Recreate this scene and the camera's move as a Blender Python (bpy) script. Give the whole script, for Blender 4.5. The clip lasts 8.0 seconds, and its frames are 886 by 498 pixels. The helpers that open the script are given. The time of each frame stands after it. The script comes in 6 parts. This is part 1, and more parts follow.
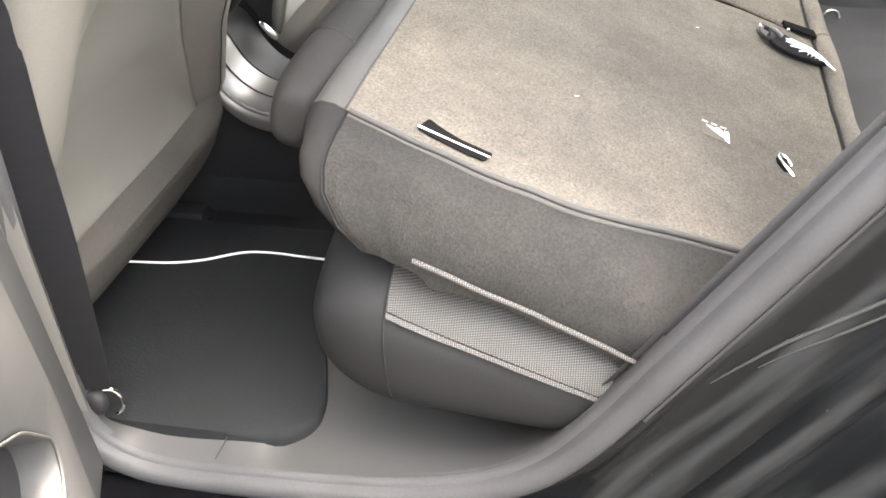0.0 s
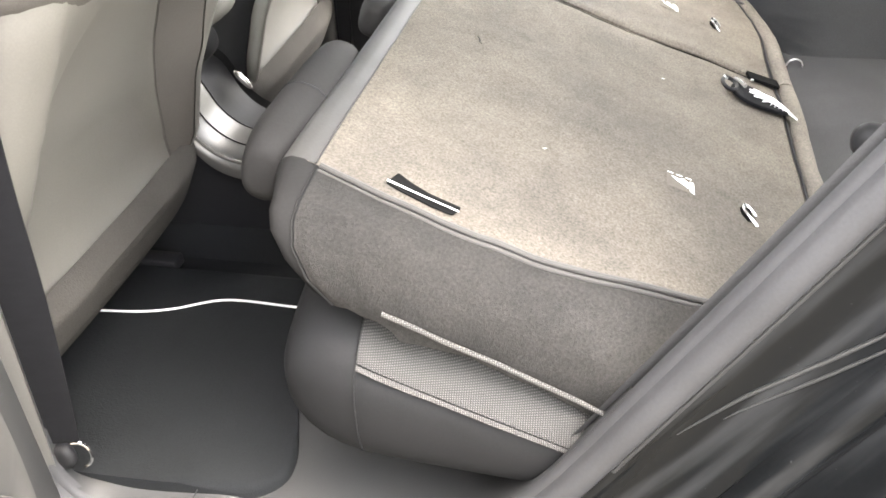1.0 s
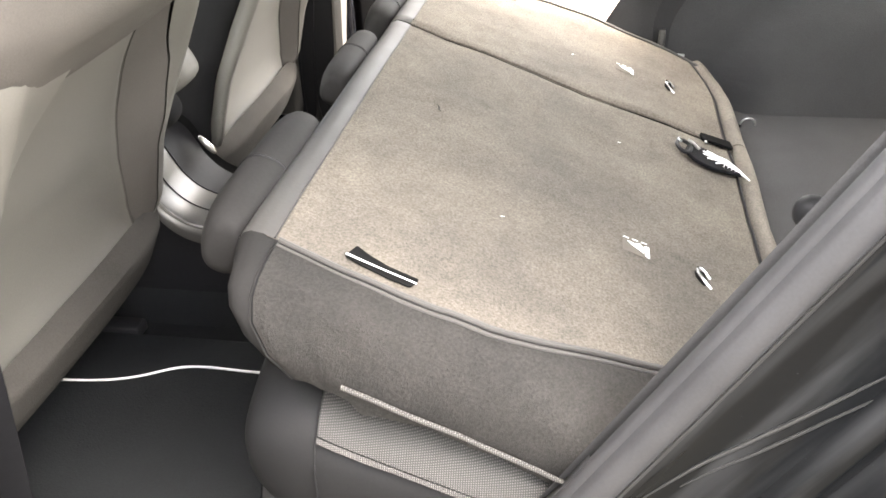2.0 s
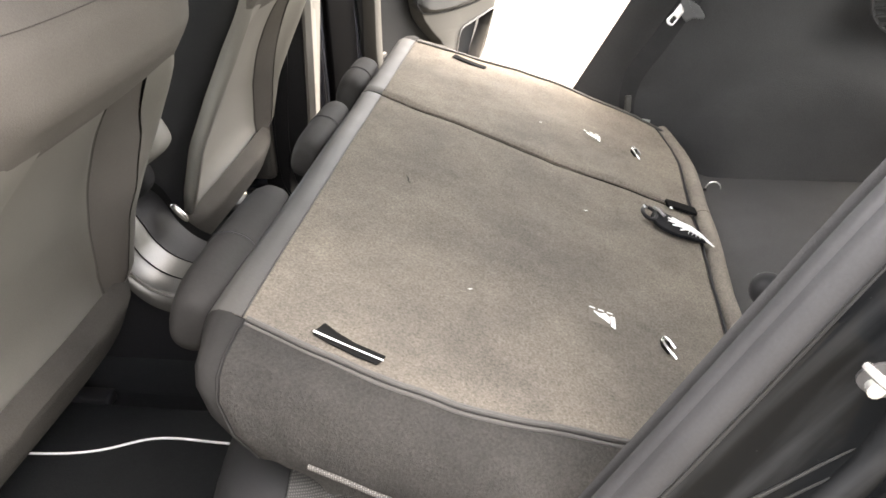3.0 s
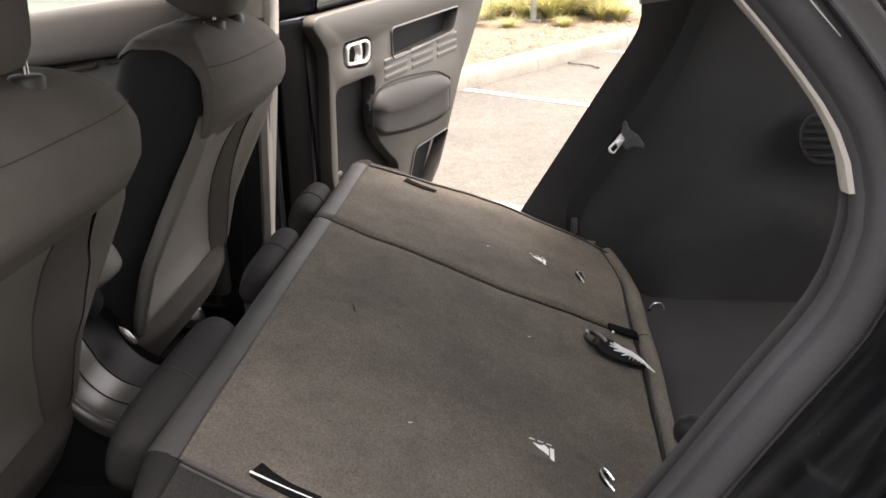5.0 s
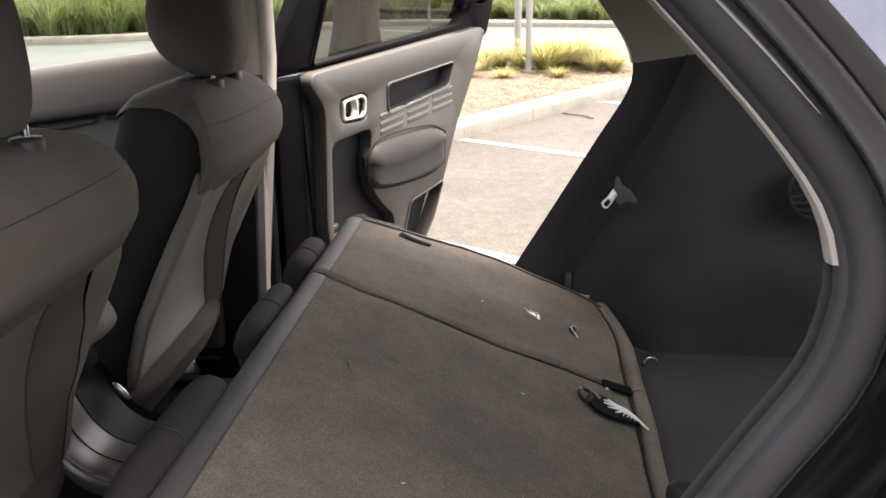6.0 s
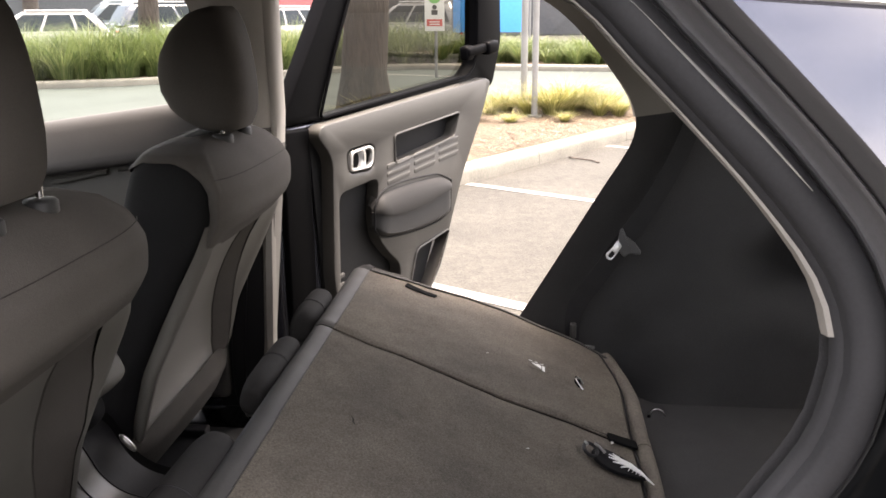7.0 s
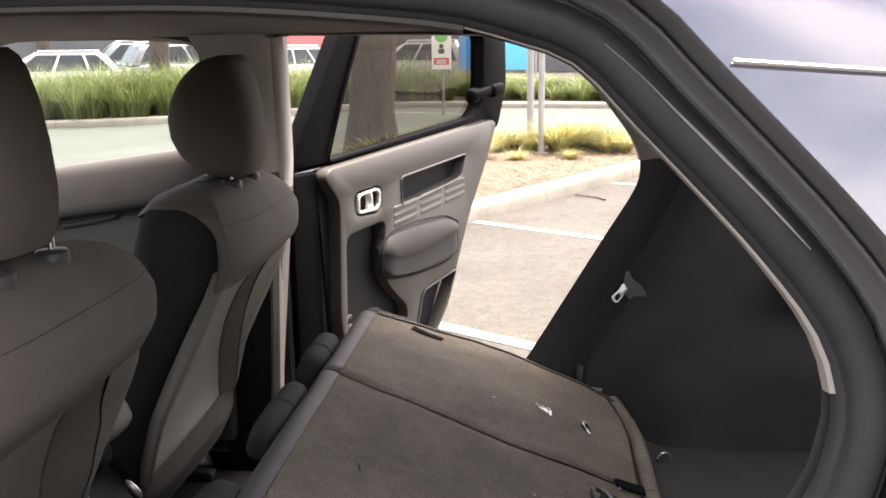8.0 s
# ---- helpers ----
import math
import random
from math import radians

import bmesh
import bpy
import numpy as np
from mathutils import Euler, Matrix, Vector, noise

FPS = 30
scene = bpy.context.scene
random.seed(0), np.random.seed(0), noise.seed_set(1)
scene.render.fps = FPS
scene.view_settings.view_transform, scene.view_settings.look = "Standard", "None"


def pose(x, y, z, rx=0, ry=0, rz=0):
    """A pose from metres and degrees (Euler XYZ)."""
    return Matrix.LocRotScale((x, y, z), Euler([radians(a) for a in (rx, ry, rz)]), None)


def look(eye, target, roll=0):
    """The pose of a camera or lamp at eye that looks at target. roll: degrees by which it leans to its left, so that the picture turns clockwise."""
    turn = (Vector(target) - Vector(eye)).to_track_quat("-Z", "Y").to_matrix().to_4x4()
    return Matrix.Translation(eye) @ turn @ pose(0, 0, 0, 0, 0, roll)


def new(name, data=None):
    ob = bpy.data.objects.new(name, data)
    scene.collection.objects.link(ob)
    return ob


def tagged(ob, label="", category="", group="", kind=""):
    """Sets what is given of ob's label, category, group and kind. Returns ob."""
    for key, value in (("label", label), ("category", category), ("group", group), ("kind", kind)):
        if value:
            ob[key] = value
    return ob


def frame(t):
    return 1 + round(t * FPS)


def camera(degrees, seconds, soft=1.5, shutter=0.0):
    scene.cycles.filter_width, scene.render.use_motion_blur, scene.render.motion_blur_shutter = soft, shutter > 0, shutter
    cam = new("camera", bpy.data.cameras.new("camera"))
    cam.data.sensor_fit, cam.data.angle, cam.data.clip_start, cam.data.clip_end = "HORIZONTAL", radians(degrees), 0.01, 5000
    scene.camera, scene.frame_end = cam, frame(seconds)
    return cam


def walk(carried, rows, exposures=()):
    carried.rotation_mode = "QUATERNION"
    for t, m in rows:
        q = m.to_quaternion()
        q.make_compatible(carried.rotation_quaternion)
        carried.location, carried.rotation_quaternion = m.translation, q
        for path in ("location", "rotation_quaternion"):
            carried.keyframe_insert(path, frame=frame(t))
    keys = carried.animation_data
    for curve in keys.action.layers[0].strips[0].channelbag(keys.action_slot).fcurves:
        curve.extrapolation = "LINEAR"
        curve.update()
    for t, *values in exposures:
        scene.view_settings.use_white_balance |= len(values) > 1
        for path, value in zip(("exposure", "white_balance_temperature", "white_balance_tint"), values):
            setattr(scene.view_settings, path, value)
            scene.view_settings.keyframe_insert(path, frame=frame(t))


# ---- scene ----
cam = camera(54.46, 8.0, soft=1.65)
# seconds, eye, heading to the left of straight across the car, tilt up, lean
ROWS = [
    (0.0, 0.2953, -1.3895, 1.1703, 14.502, -36.579, -3.554),
    (0.5, 0.2997, -1.3879, 1.1765, 13.724, -35.606, -3.111),
    (1.0, 0.3060, -1.3850, 1.1893, 12.616, -34.186, -2.711),
    (1.5, 0.3146, -1.3817, 1.2046, 11.411, -32.629, -2.532),
    (3.0, 0.3365, -1.3744, 1.2505, 8.503, -27.821, -1.919),
    (3.5, 0.3459, -1.3751, 1.2693, 7.870, -25.762, -1.883),
    (4.0, 0.3561, -1.3766, 1.2811, 7.190, -24.185, -1.586),
    (4.5, 0.3647, -1.3779, 1.2940, 6.252, -22.787, -0.975),
    (6.0, 0.3740, -1.3829, 1.3262, 5.422, -18.177, -0.435),
    (6.5, 0.3763, -1.3851, 1.3399, 5.695, -16.830, -0.598),
    (7.0, 0.3786, -1.3914, 1.3548, 5.896, -15.469, -0.494),
    (7.5, 0.3792, -1.3942, 1.3667, 6.142, -14.199, -0.506),
    (8.0, 0.3825, -1.3972, 1.3752, 6.391, -13.104, -0.779),
]
EXPOSURES = [(0.0, 5.78, 7500, 10.5), (1.0, 5.9, 7500, 10.5), (1.5, 5.84, 7550, 11), (3.0, 5.15, 7700, 12), (3.5, 4.74, 7700, 13), (4.0, 4.12, 7600, 14), (4.5, 3.77, 7600, 15), (6.0, 3.44, 7450, 17), (8.0, 3.44, 7450, 18)]
walk(cam, [(t, pose(x, y, z, 90 + pitch, 0, yaw) @ pose(0, 0, 0, 0, 0, roll)) for t, x, y, z, yaw, pitch, roll in ROWS], EXPOSURES)

# ---- sky and sun: thin bright cloud, the sun high behind it ----
SUN_EL, SUN_AZ = radians(77), radians(48)
world = bpy.data.worlds.new("world")
scene.world = world
world.use_nodes = True
wn = world.node_tree.nodes
sky = wn.new("ShaderNodeTexSky")
sky.sky_type, sky.sun_disc, sky.sun_elevation, sky.sun_rotation = "NISHITA", False, SUN_EL, SUN_AZ
sky.air_density, sky.dust_density, sky.ozone_density = 1.0, 4.0, 1.0
wn["Background"].inputs["Strength"].default_value = 0.15
cloud = wn.new("ShaderNodeHueSaturation")
world.node_tree.links.new(sky.outputs[0], cloud.inputs["Color"])
wisp_at, wisp, wisp_range = wn.new("ShaderNodeTexCoord"), wn.new("ShaderNodeTexNoise"), wn.new("ShaderNodeMapRange")
wisp.inputs["Scale"].default_value, wisp.inputs["Detail"].default_value, wisp.inputs["Distortion"].default_value = 2.6, 6, 0.8
wisp_range.inputs["From Min"].default_value, wisp_range.inputs["From Max"].default_value = 0.35, 0.65
wisp_range.inputs["To Min"].default_value, wisp_range.inputs["To Max"].default_value = 0.62, 1.34
blue = wn.new("ShaderNodeMapRange")
blue.inputs["From Min"].default_value, blue.inputs["From Max"].default_value = 0.35, 0.62
blue.inputs["To Min"].default_value, blue.inputs["To Max"].default_value = 0.8, 0.14
world.node_tree.links.new(wisp.outputs["Fac"], blue.inputs["Value"])
world.node_tree.links.new(blue.outputs[0], cloud.inputs["Saturation"])
world.node_tree.links.new(wisp_at.outputs["Generated"], wisp.inputs["Vector"])
world.node_tree.links.new(wisp.outputs["Fac"], wisp_range.inputs["Value"])
world.node_tree.links.new(wisp_range.outputs[0], cloud.inputs["Value"])
world.node_tree.links.new(cloud.outputs[0], wn["Background"].inputs["Color"])
sun = new("sun", bpy.data.lights.new("sun", "SUN"))
sun.data.energy, sun.data.angle, sun.data.color = 2.0, radians(16), (1.0, 0.95, 0.88)
sun_dir = Vector((math.sin(SUN_AZ) * math.cos(SUN_EL), math.cos(SUN_AZ) * math.cos(SUN_EL), math.sin(SUN_EL)))
sun.matrix_world = look(sun_dir * 30, (0, 0, 0))

# ---- materials ----
def material(name, base, rough=0.6, metal=0.0, vary=0.12, scale=8.0, fine=120.0, bump=0.15, depth=0.002, stretch=(1, 1, 1), coat=0.0, spec=0.5, other=None):
    """A principled surface whose colour varies at two scales, with a fine relief."""
    m = bpy.data.materials.new(name)
    m.use_nodes = True
    n, l = m.node_tree.nodes, m.node_tree.links
    b = n["Principled BSDF"]
    b.inputs["Roughness"].default_value, b.inputs["Metallic"].default_value = rough, metal
    b.inputs["Coat Weight"].default_value, b.inputs["Specular IOR Level"].default_value = coat, spec
    tc, mp = n.new("ShaderNodeTexCoord"), n.new("ShaderNodeMapping")
    mp.inputs["Scale"].default_value = stretch
    l.new(tc.outputs["Object"], mp.inputs["Vector"])
    big, small = n.new("ShaderNodeTexNoise"), n.new("ShaderNodeTexNoise")
    big.inputs["Scale"].default_value, big.inputs["Detail"].default_value = scale, 4
    small.inputs["Scale"].default_value, small.inputs["Detail"].default_value = fine, 3
    l.new(mp.outputs[0], big.inputs["Vector"])
    l.new(mp.outputs[0], small.inputs["Vector"])
    add = n.new("ShaderNodeMath")
    add.operation = "ADD"
    l.new(big.outputs["Fac"], add.inputs[0])
    l.new(small.outputs["Fac"], add.inputs[1])
    ramp = n.new("ShaderNodeValToRGB")
    lo, hi = [c * (1 - vary * 1.6) for c in base], [c * (1 + vary * 1.6) for c in base]
    if other:
        hi = other
    ramp.color_ramp.elements[0].position, ramp.color_ramp.elements[1].position = 0.3, 0.7
    ramp.color_ramp.elements[0].color, ramp.color_ramp.elements[1].color = (*lo, 1), (*hi, 1)
    half = n.new("ShaderNodeMath")
    half.operation, half.inputs[1].default_value = "MULTIPLY", 0.5
    l.new(add.outputs[0], half.inputs[0])
    l.new(half.outputs[0], ramp.inputs["Fac"])
    l.new(ramp.outputs["Color"], b.inputs["Base Color"])
    if bump:
        bp = n.new("ShaderNodeBump")
        bp.inputs["Strength"].default_value, bp.inputs["Distance"].default_value = bump, depth
        l.new(small.outputs["Fac"], bp.inputs["Height"])
        l.new(bp.outputs["Normal"], b.inputs["Normal"])
    return m


def weave(name, dark, light, pitch):
    """Woven cloth: light threads in rows on a dark ground."""
    m = material(name, dark, 0.8, bump=0.0)
    n, l = m.node_tree.nodes, m.node_tree.links
    b, tc = n["Principled BSDF"], n["Texture Coordinate"]
    waves = []
    for axis, k in (("X", 1.0), ("Z", 0.72)):
        w = n.new("ShaderNodeTexWave")
        w.bands_direction, w.inputs["Scale"].default_value = axis, math.pi / (10 * pitch * k)
        w.inputs["Distortion"].default_value, w.inputs["Detail"].default_value = 0.6, 1
        l.new(tc.outputs["Object"], w.inputs["Vector"])
        waves.append(w)
    mul = n.new("ShaderNodeMath")
    mul.operation = "MULTIPLY"
    l.new(waves[0].outputs["Fac"], mul.inputs[0])
    l.new(waves[1].outputs["Fac"], mul.inputs[1])
    r = n.new("ShaderNodeValToRGB")
    r.color_ramp.elements[0].position, r.color_ramp.elements[1].position = 0.25, 0.6
    r.color_ramp.elements[0].color, r.color_ramp.elements[1].color = (*dark, 1), (*light, 1)
    l.new(mul.outputs[0], r.inputs["Fac"])
    l.new(r.outputs["Color"], b.inputs["Base Color"])
    bp = n.new("ShaderNodeBump")
    bp.inputs["Strength"].default_value, bp.inputs["Distance"].default_value = 0.5, 0.001
    l.new(mul.outputs[0], bp.inputs["Height"])
    l.new(bp.outputs["Normal"], b.inputs["Normal"])
    return m


def glass(name, tint, rough=0.0, clear=0.9):
    """A thin pane: tinted see-through with a gloss."""
    m = bpy.data.materials.new(name)
    m.use_nodes = True
    n, l = m.node_tree.nodes, m.node_tree.links
    n.remove(n["Principled BSDF"])
    t, g, mix, fr = n.new("ShaderNodeBsdfTransparent"), n.new("ShaderNodeBsdfGlossy"), n.new("ShaderNodeMixShader"), n.new("ShaderNodeLayerWeight")
    t.inputs["Color"].default_value = (*tint, 1)
    g.inputs["Roughness"].default_value = rough
    sharp, scaled = n.new("ShaderNodeMath"), n.new("ShaderNodeMath")
    sharp.operation, sharp.inputs[1].default_value = "POWER", 4.0
    scaled.operation, scaled.inputs[1].default_value, scaled.inputs[2].default_value = "MULTIPLY_ADD", 0.7, 0.05
    l.new(fr.outputs["Facing"], sharp.inputs[0])
    l.new(sharp.outputs[0], scaled.inputs[0])
    l.new(scaled.outputs[0], mix.inputs[0])
    l.new(t.outputs[0], mix.inputs[1])
    l.new(g.outputs[0], mix.inputs[2])
    l.new(mix.outputs[0], n["Material Output"].inputs["Surface"])
    return m


def pile(name, base, warm, strength=1.0):
    """Needle-felt carpet: fine fibre speckle, brushed streaks and worn warm patches."""
    m = material(name, base, 0.95, bump=0.0, spec=0.15)
    n, l = m.node_tree.nodes, m.node_tree.links
    bs, tc = n["Principled BSDF"], n["Texture Coordinate"]

    def layer(scale, detail, lo, hi, stretch, rough=0.6):
        mp, nz, rm = n.new("ShaderNodeMapping"), n.new("ShaderNodeTexNoise"), n.new("ShaderNodeMapRange")
        mp.inputs["Scale"].default_value = stretch
        nz.inputs["Scale"].default_value, nz.inputs["Detail"].default_value, nz.inputs["Roughness"].default_value = scale, detail, rough
        rm.inputs["From Min"].default_value, rm.inputs["From Max"].default_value = 0.32, 0.68
        rm.inputs["To Min"].default_value, rm.inputs["To Max"].default_value = lo, hi
        l.new(tc.outputs["Object"], mp.inputs["Vector"])
        l.new(mp.outputs[0], nz.inputs["Vector"])
        l.new(nz.outputs["Fac"], rm.inputs["Value"])
        return rm.outputs[0], nz.outputs["Fac"]

    fibre, raw = layer(300, 5, 1 - .5 * strength, 1 + .55 * strength, (1, 1, 1), 0.75)
    streak, _ = layer(42, 4, 1 - .08 * strength, 1 + .08 * strength, (1, 1.2, 1))
    patch, worn = layer(6.0, 5, 1 - .16 * strength, 1 + .15 * strength, (1, 1, 1))
    mul1, mul2 = n.new("ShaderNodeMath"), n.new("ShaderNodeMath")
    mul1.operation = mul2.operation = "MULTIPLY"
    l.new(fibre, mul1.inputs[0])
    l.new(streak, mul1.inputs[1])
    l.new(mul1.outputs[0], mul2.inputs[0])
    l.new(patch, mul2.inputs[1])
    tone = n.new("ShaderNodeValToRGB")
    tone.color_ramp.elements[0].position, tone.color_ramp.elements[1].position = 0.38, 0.66
    tone.color_ramp.elements[0].color, tone.color_ramp.elements[1].color = (*base, 1), (*warm, 1)
    l.new(worn, tone.inputs["Fac"])
    scale = n.new("ShaderNodeVectorMath")
    scale.operation = "SCALE"
    l.new(tone.outputs["Color"], scale.inputs[0])
    l.new(mul2.outputs[0], scale.inputs["Scale"])
    l.new(scale.outputs[0], bs.inputs["Base Color"])
    bp = n.new("ShaderNodeBump")
    bp.inputs["Strength"].default_value, bp.inputs["Distance"].default_value = 0.8, 0.003
    l.new(raw, bp.inputs["Height"])
    l.new(bp.outputs["Normal"], bs.inputs["Normal"])
    return m


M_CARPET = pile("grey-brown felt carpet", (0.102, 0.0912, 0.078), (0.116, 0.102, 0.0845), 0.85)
# the carpet's felt again, with the side's shade put into its colour
M_FELT_SHADED = pile("felt darkened as shade", (0.0225, 0.0216, 0.0207), (0.0285, 0.0268, 0.0252), 0.7)
M_VINYL = material("grey vinyl", (0.03, 0.0297, 0.0295), 0.6, vary=0.08, scale=10, fine=260, bump=0.14, depth=0.001, spec=0.35)
M_VINYL_DARK = material("dark vinyl", (0.009, 0.0092, 0.0098), 0.65, vary=0.1, scale=10, fine=260, bump=0.14, depth=0.001, spec=0.16)
M_CLOTH = material("dark grey seat cloth", (0.058, 0.0528, 0.0475), 0.9, vary=0.1, scale=9, fine=500, bump=0.4, depth=0.001, spec=0.25)
M_SKIRT = material("grey skirt carpet", (0.037, 0.0343, 0.031), 0.95, vary=0.16, scale=14, fine=420, bump=0.5, depth=0.0015, spec=0.15)
M_CLOTH_BLACK = material("black seat cloth", (0.0105, 0.0106, 0.011), 0.95, vary=0.15, scale=9, fine=500, bump=0.3, depth=0.001, spec=0.15)
M_PLASTIC = material("grey grained plastic", (0.067, 0.0645, 0.06), 0.45, vary=0.06, scale=5, fine=600, bump=0.14, depth=0.0006, spec=0.45)
M_PLASTIC_DARK = material("dark grained plastic", (0.035, 0.035, 0.036), 0.5, vary=0.08, scale=5, fine=600, bump=0.15, depth=0.0006, spec=0.45)
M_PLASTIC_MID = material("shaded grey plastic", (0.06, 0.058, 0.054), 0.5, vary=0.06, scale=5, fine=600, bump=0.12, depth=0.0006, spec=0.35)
M_FRAME = material("black frame paint", (0.0016, 0.0016, 0.0019), 0.45, vary=0.2, scale=14, fine=200, bump=0.04, depth=0.0006, spec=0.03)
M_BELT_GREY = material("dark rear belt webbing", (0.03, 0.03, 0.031), 0.85, vary=0.1, scale=30, fine=700, bump=0.4, depth=0.0006, spec=0.15)
M_PAD = material("soft dark pad", (0.0095, 0.0092, 0.009), 0.65, vary=0.1, scale=10, fine=400, bump=0.16, depth=0.001, spec=0.25)
M_REST = material("dark head restraint vinyl", (0.0165, 0.016, 0.0157), 0.75, vary=0.1, scale=10, fine=260, bump=0.16, depth=0.001, spec=0.1)
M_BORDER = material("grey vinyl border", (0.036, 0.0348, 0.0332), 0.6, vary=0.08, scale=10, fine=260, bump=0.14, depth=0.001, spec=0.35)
# border vinyl darkened for the shaded end of the seat back
M_CORNER = material("grey vinyl corner darkened as shade", (0.0135, 0.0132, 0.0131), 0.8, vary=0.1, scale=14, fine=260, bump=0.16, depth=0.001, spec=0.08)
M_GRIP = material("mid grey moulded grip", (0.065, 0.065, 0.066), 0.5, vary=0.08, scale=20, fine=300, bump=0.08, depth=0.0006)
M_PIPE = material("warm grey piping vinyl", (0.042, 0.04, 0.038), 0.6, vary=0.08, scale=10, fine=260, bump=0.14, depth=0.001, spec=0.3)
M_SILL = material("dark grey sill plastic", (0.025, 0.0252, 0.0256), 0.5, vary=0.1, scale=5, fine=600, bump=0.14, depth=0.0006, spec=0.28)
M_LEDGE = material("grey soft ledge", (0.052, 0.0495, 0.049), 0.7, vary=0.08, scale=5, fine=600, bump=0.14, depth=0.0006, spec=0.3)
# black of the roof jamb with glare and haze lightened into its colour
M_LIP_LIT = material("satin black lip lightened for glare", (0.14, 0.138, 0.142), 0.32, vary=0.1, scale=10, fine=300, bump=0.08, depth=0.0006, spec=0.6)
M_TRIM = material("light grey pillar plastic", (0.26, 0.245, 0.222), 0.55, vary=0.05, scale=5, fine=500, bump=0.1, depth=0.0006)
# pillar plastic with the door opening's light put into its colour
M_TRIM_LIT = material("pillar plastic with light in its cream", (0.46, 0.435, 0.395), 0.5, vary=0.05, scale=5, fine=500, bump=0.08, depth=0.0006)
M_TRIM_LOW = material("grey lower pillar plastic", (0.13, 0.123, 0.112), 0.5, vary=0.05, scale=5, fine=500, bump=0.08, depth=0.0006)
M_DOOR = material("grey grained door plastic", (0.047, 0.0452, 0.042), 0.4, vary=0.07, scale=5, fine=600, bump=0.14, depth=0.0006, spec=0.45)
M_LINER = material("grey headliner cloth", (0.16, 0.154, 0.148), 0.95, vary=0.05, scale=6, fine=500, bump=0.2, depth=0.001, spec=0.2)
M_RUBBER = material("black rubber seal", (0.03, 0.0302, 0.0322), 0.55, vary=0.12, scale=14, fine=300, bump=0.12, depth=0.0008, spec=0.28)
M_PAINT = material("dark metallic car paint", (0.075, 0.078, 0.095), 0.1, metal=0.6, vary=0.06, scale=20, fine=300, bump=0.0, coat=0.8)
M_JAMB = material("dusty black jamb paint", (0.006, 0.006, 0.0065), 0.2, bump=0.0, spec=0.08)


def streaks(m, base, dust):
    """Wiped dust in streaks that run up the jamb, pale enough to double as soft highlights, and scattered specks."""
    n, l = m.node_tree.nodes, m.node_tree.links
    bs, tc = n["Principled BSDF"], n["Texture Coordinate"]
    turn, long = n.new("ShaderNodeMapping"), n.new("ShaderNodeMapping")
    turn.inputs["Rotation"].default_value = (0, radians(-32), 0)
    long.inputs["Scale"].default_value = (34, 20, 3.2)
    wipe, spots = n.new("ShaderNodeTexNoise"), n.new("ShaderNodeTexNoise")
    wipe.inputs["Scale"].default_value, wipe.inputs["Detail"].default_value, wipe.inputs["Distortion"].default_value = 1.0, 4, 0.3
    spots.inputs["Scale"].default_value, spots.inputs["Detail"].default_value = 210, 1
    l.new(tc.outputs["Object"], turn.inputs["Vector"])
    l.new(turn.outputs[0], long.inputs["Vector"])
    l.new(long.outputs[0], wipe.inputs["Vector"])
    l.new(tc.outputs["Object"], spots.inputs["Vector"])
    r1, r2, r3 = n.new("ShaderNodeMapRange"), n.new("ShaderNodeMapRange"), n.new("ShaderNodeMapRange")
    for r, lo, hi, a, z in ((r1, .44, .8, 0, .7), (r2, .77, .83, 0, .7), (r3, .35, .8, .06, .3)):
        r.inputs["From Min"].default_value, r.inputs["From Max"].default_value = lo, hi
        r.inputs["To Min"].default_value, r.inputs["To Max"].default_value = a, z
    l.new(wipe.outputs["Fac"], r1.inputs["Value"])
    l.new(spots.outputs["Fac"], r2.inputs["Value"])
    l.new(wipe.outputs["Fac"], r3.inputs["Value"])
    most, mix = n.new("ShaderNodeMath"), n.new("ShaderNodeMix")
    most.operation, mix.data_type = "MAXIMUM", "RGBA"
    l.new(r1.outputs[0], most.inputs[0])
    l.new(r2.outputs[0], most.inputs[1])
    l.new(most.outputs[0], mix.inputs[0])
    mix.inputs[6].default_value, mix.inputs[7].default_value = (*base, 1), (*dust, 1)
    l.new(mix.outputs[2], bs.inputs["Base Color"])
    l.new(r3.outputs[0], bs.inputs["Roughness"])
    wave, bp = n.new("ShaderNodeTexNoise"), n.new("ShaderNodeBump")
    wave.inputs["Scale"].default_value, wave.inputs["Detail"].default_value = 15, 2
    bp.inputs["Strength"].default_value, bp.inputs["Distance"].default_value = 0.22, 0.004
    l.new(tc.outputs["Object"], wave.inputs["Vector"])
    l.new(wave.outputs["Fac"], bp.inputs["Height"])
    l.new(bp.outputs["Normal"], bs.inputs["Normal"])


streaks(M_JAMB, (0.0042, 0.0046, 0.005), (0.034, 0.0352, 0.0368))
M_BOOT = material("black boot lining felt", (0.05, 0.05, 0.051), 0.95, vary=0.1, scale=8, fine=420, bump=0.4, depth=0.0015, spec=0.2)
M_FLOOR = material("black floor carpet", (0.0072, 0.0076, 0.0081), 0.95, vary=0.2, scale=12, fine=420, bump=0.4, depth=0.0015, spec=0.12)
M_MAT = material("black mat pile", (0.0088, 0.0096, 0.0104), 0.95, vary=0.15, scale=12, fine=380, bump=0.45, depth=0.0015, spec=0.12)
M_METAL = material("satin silver plastic", (0.085, 0.082, 0.077), 0.38, metal=0.6, vary=0.05, scale=6, fine=300, bump=0.04)
M_CHROME_SATIN = material("polished silver plastic", (0.3, 0.29, 0.275), 0.25, metal=0.7, vary=0.05, bump=0.0)
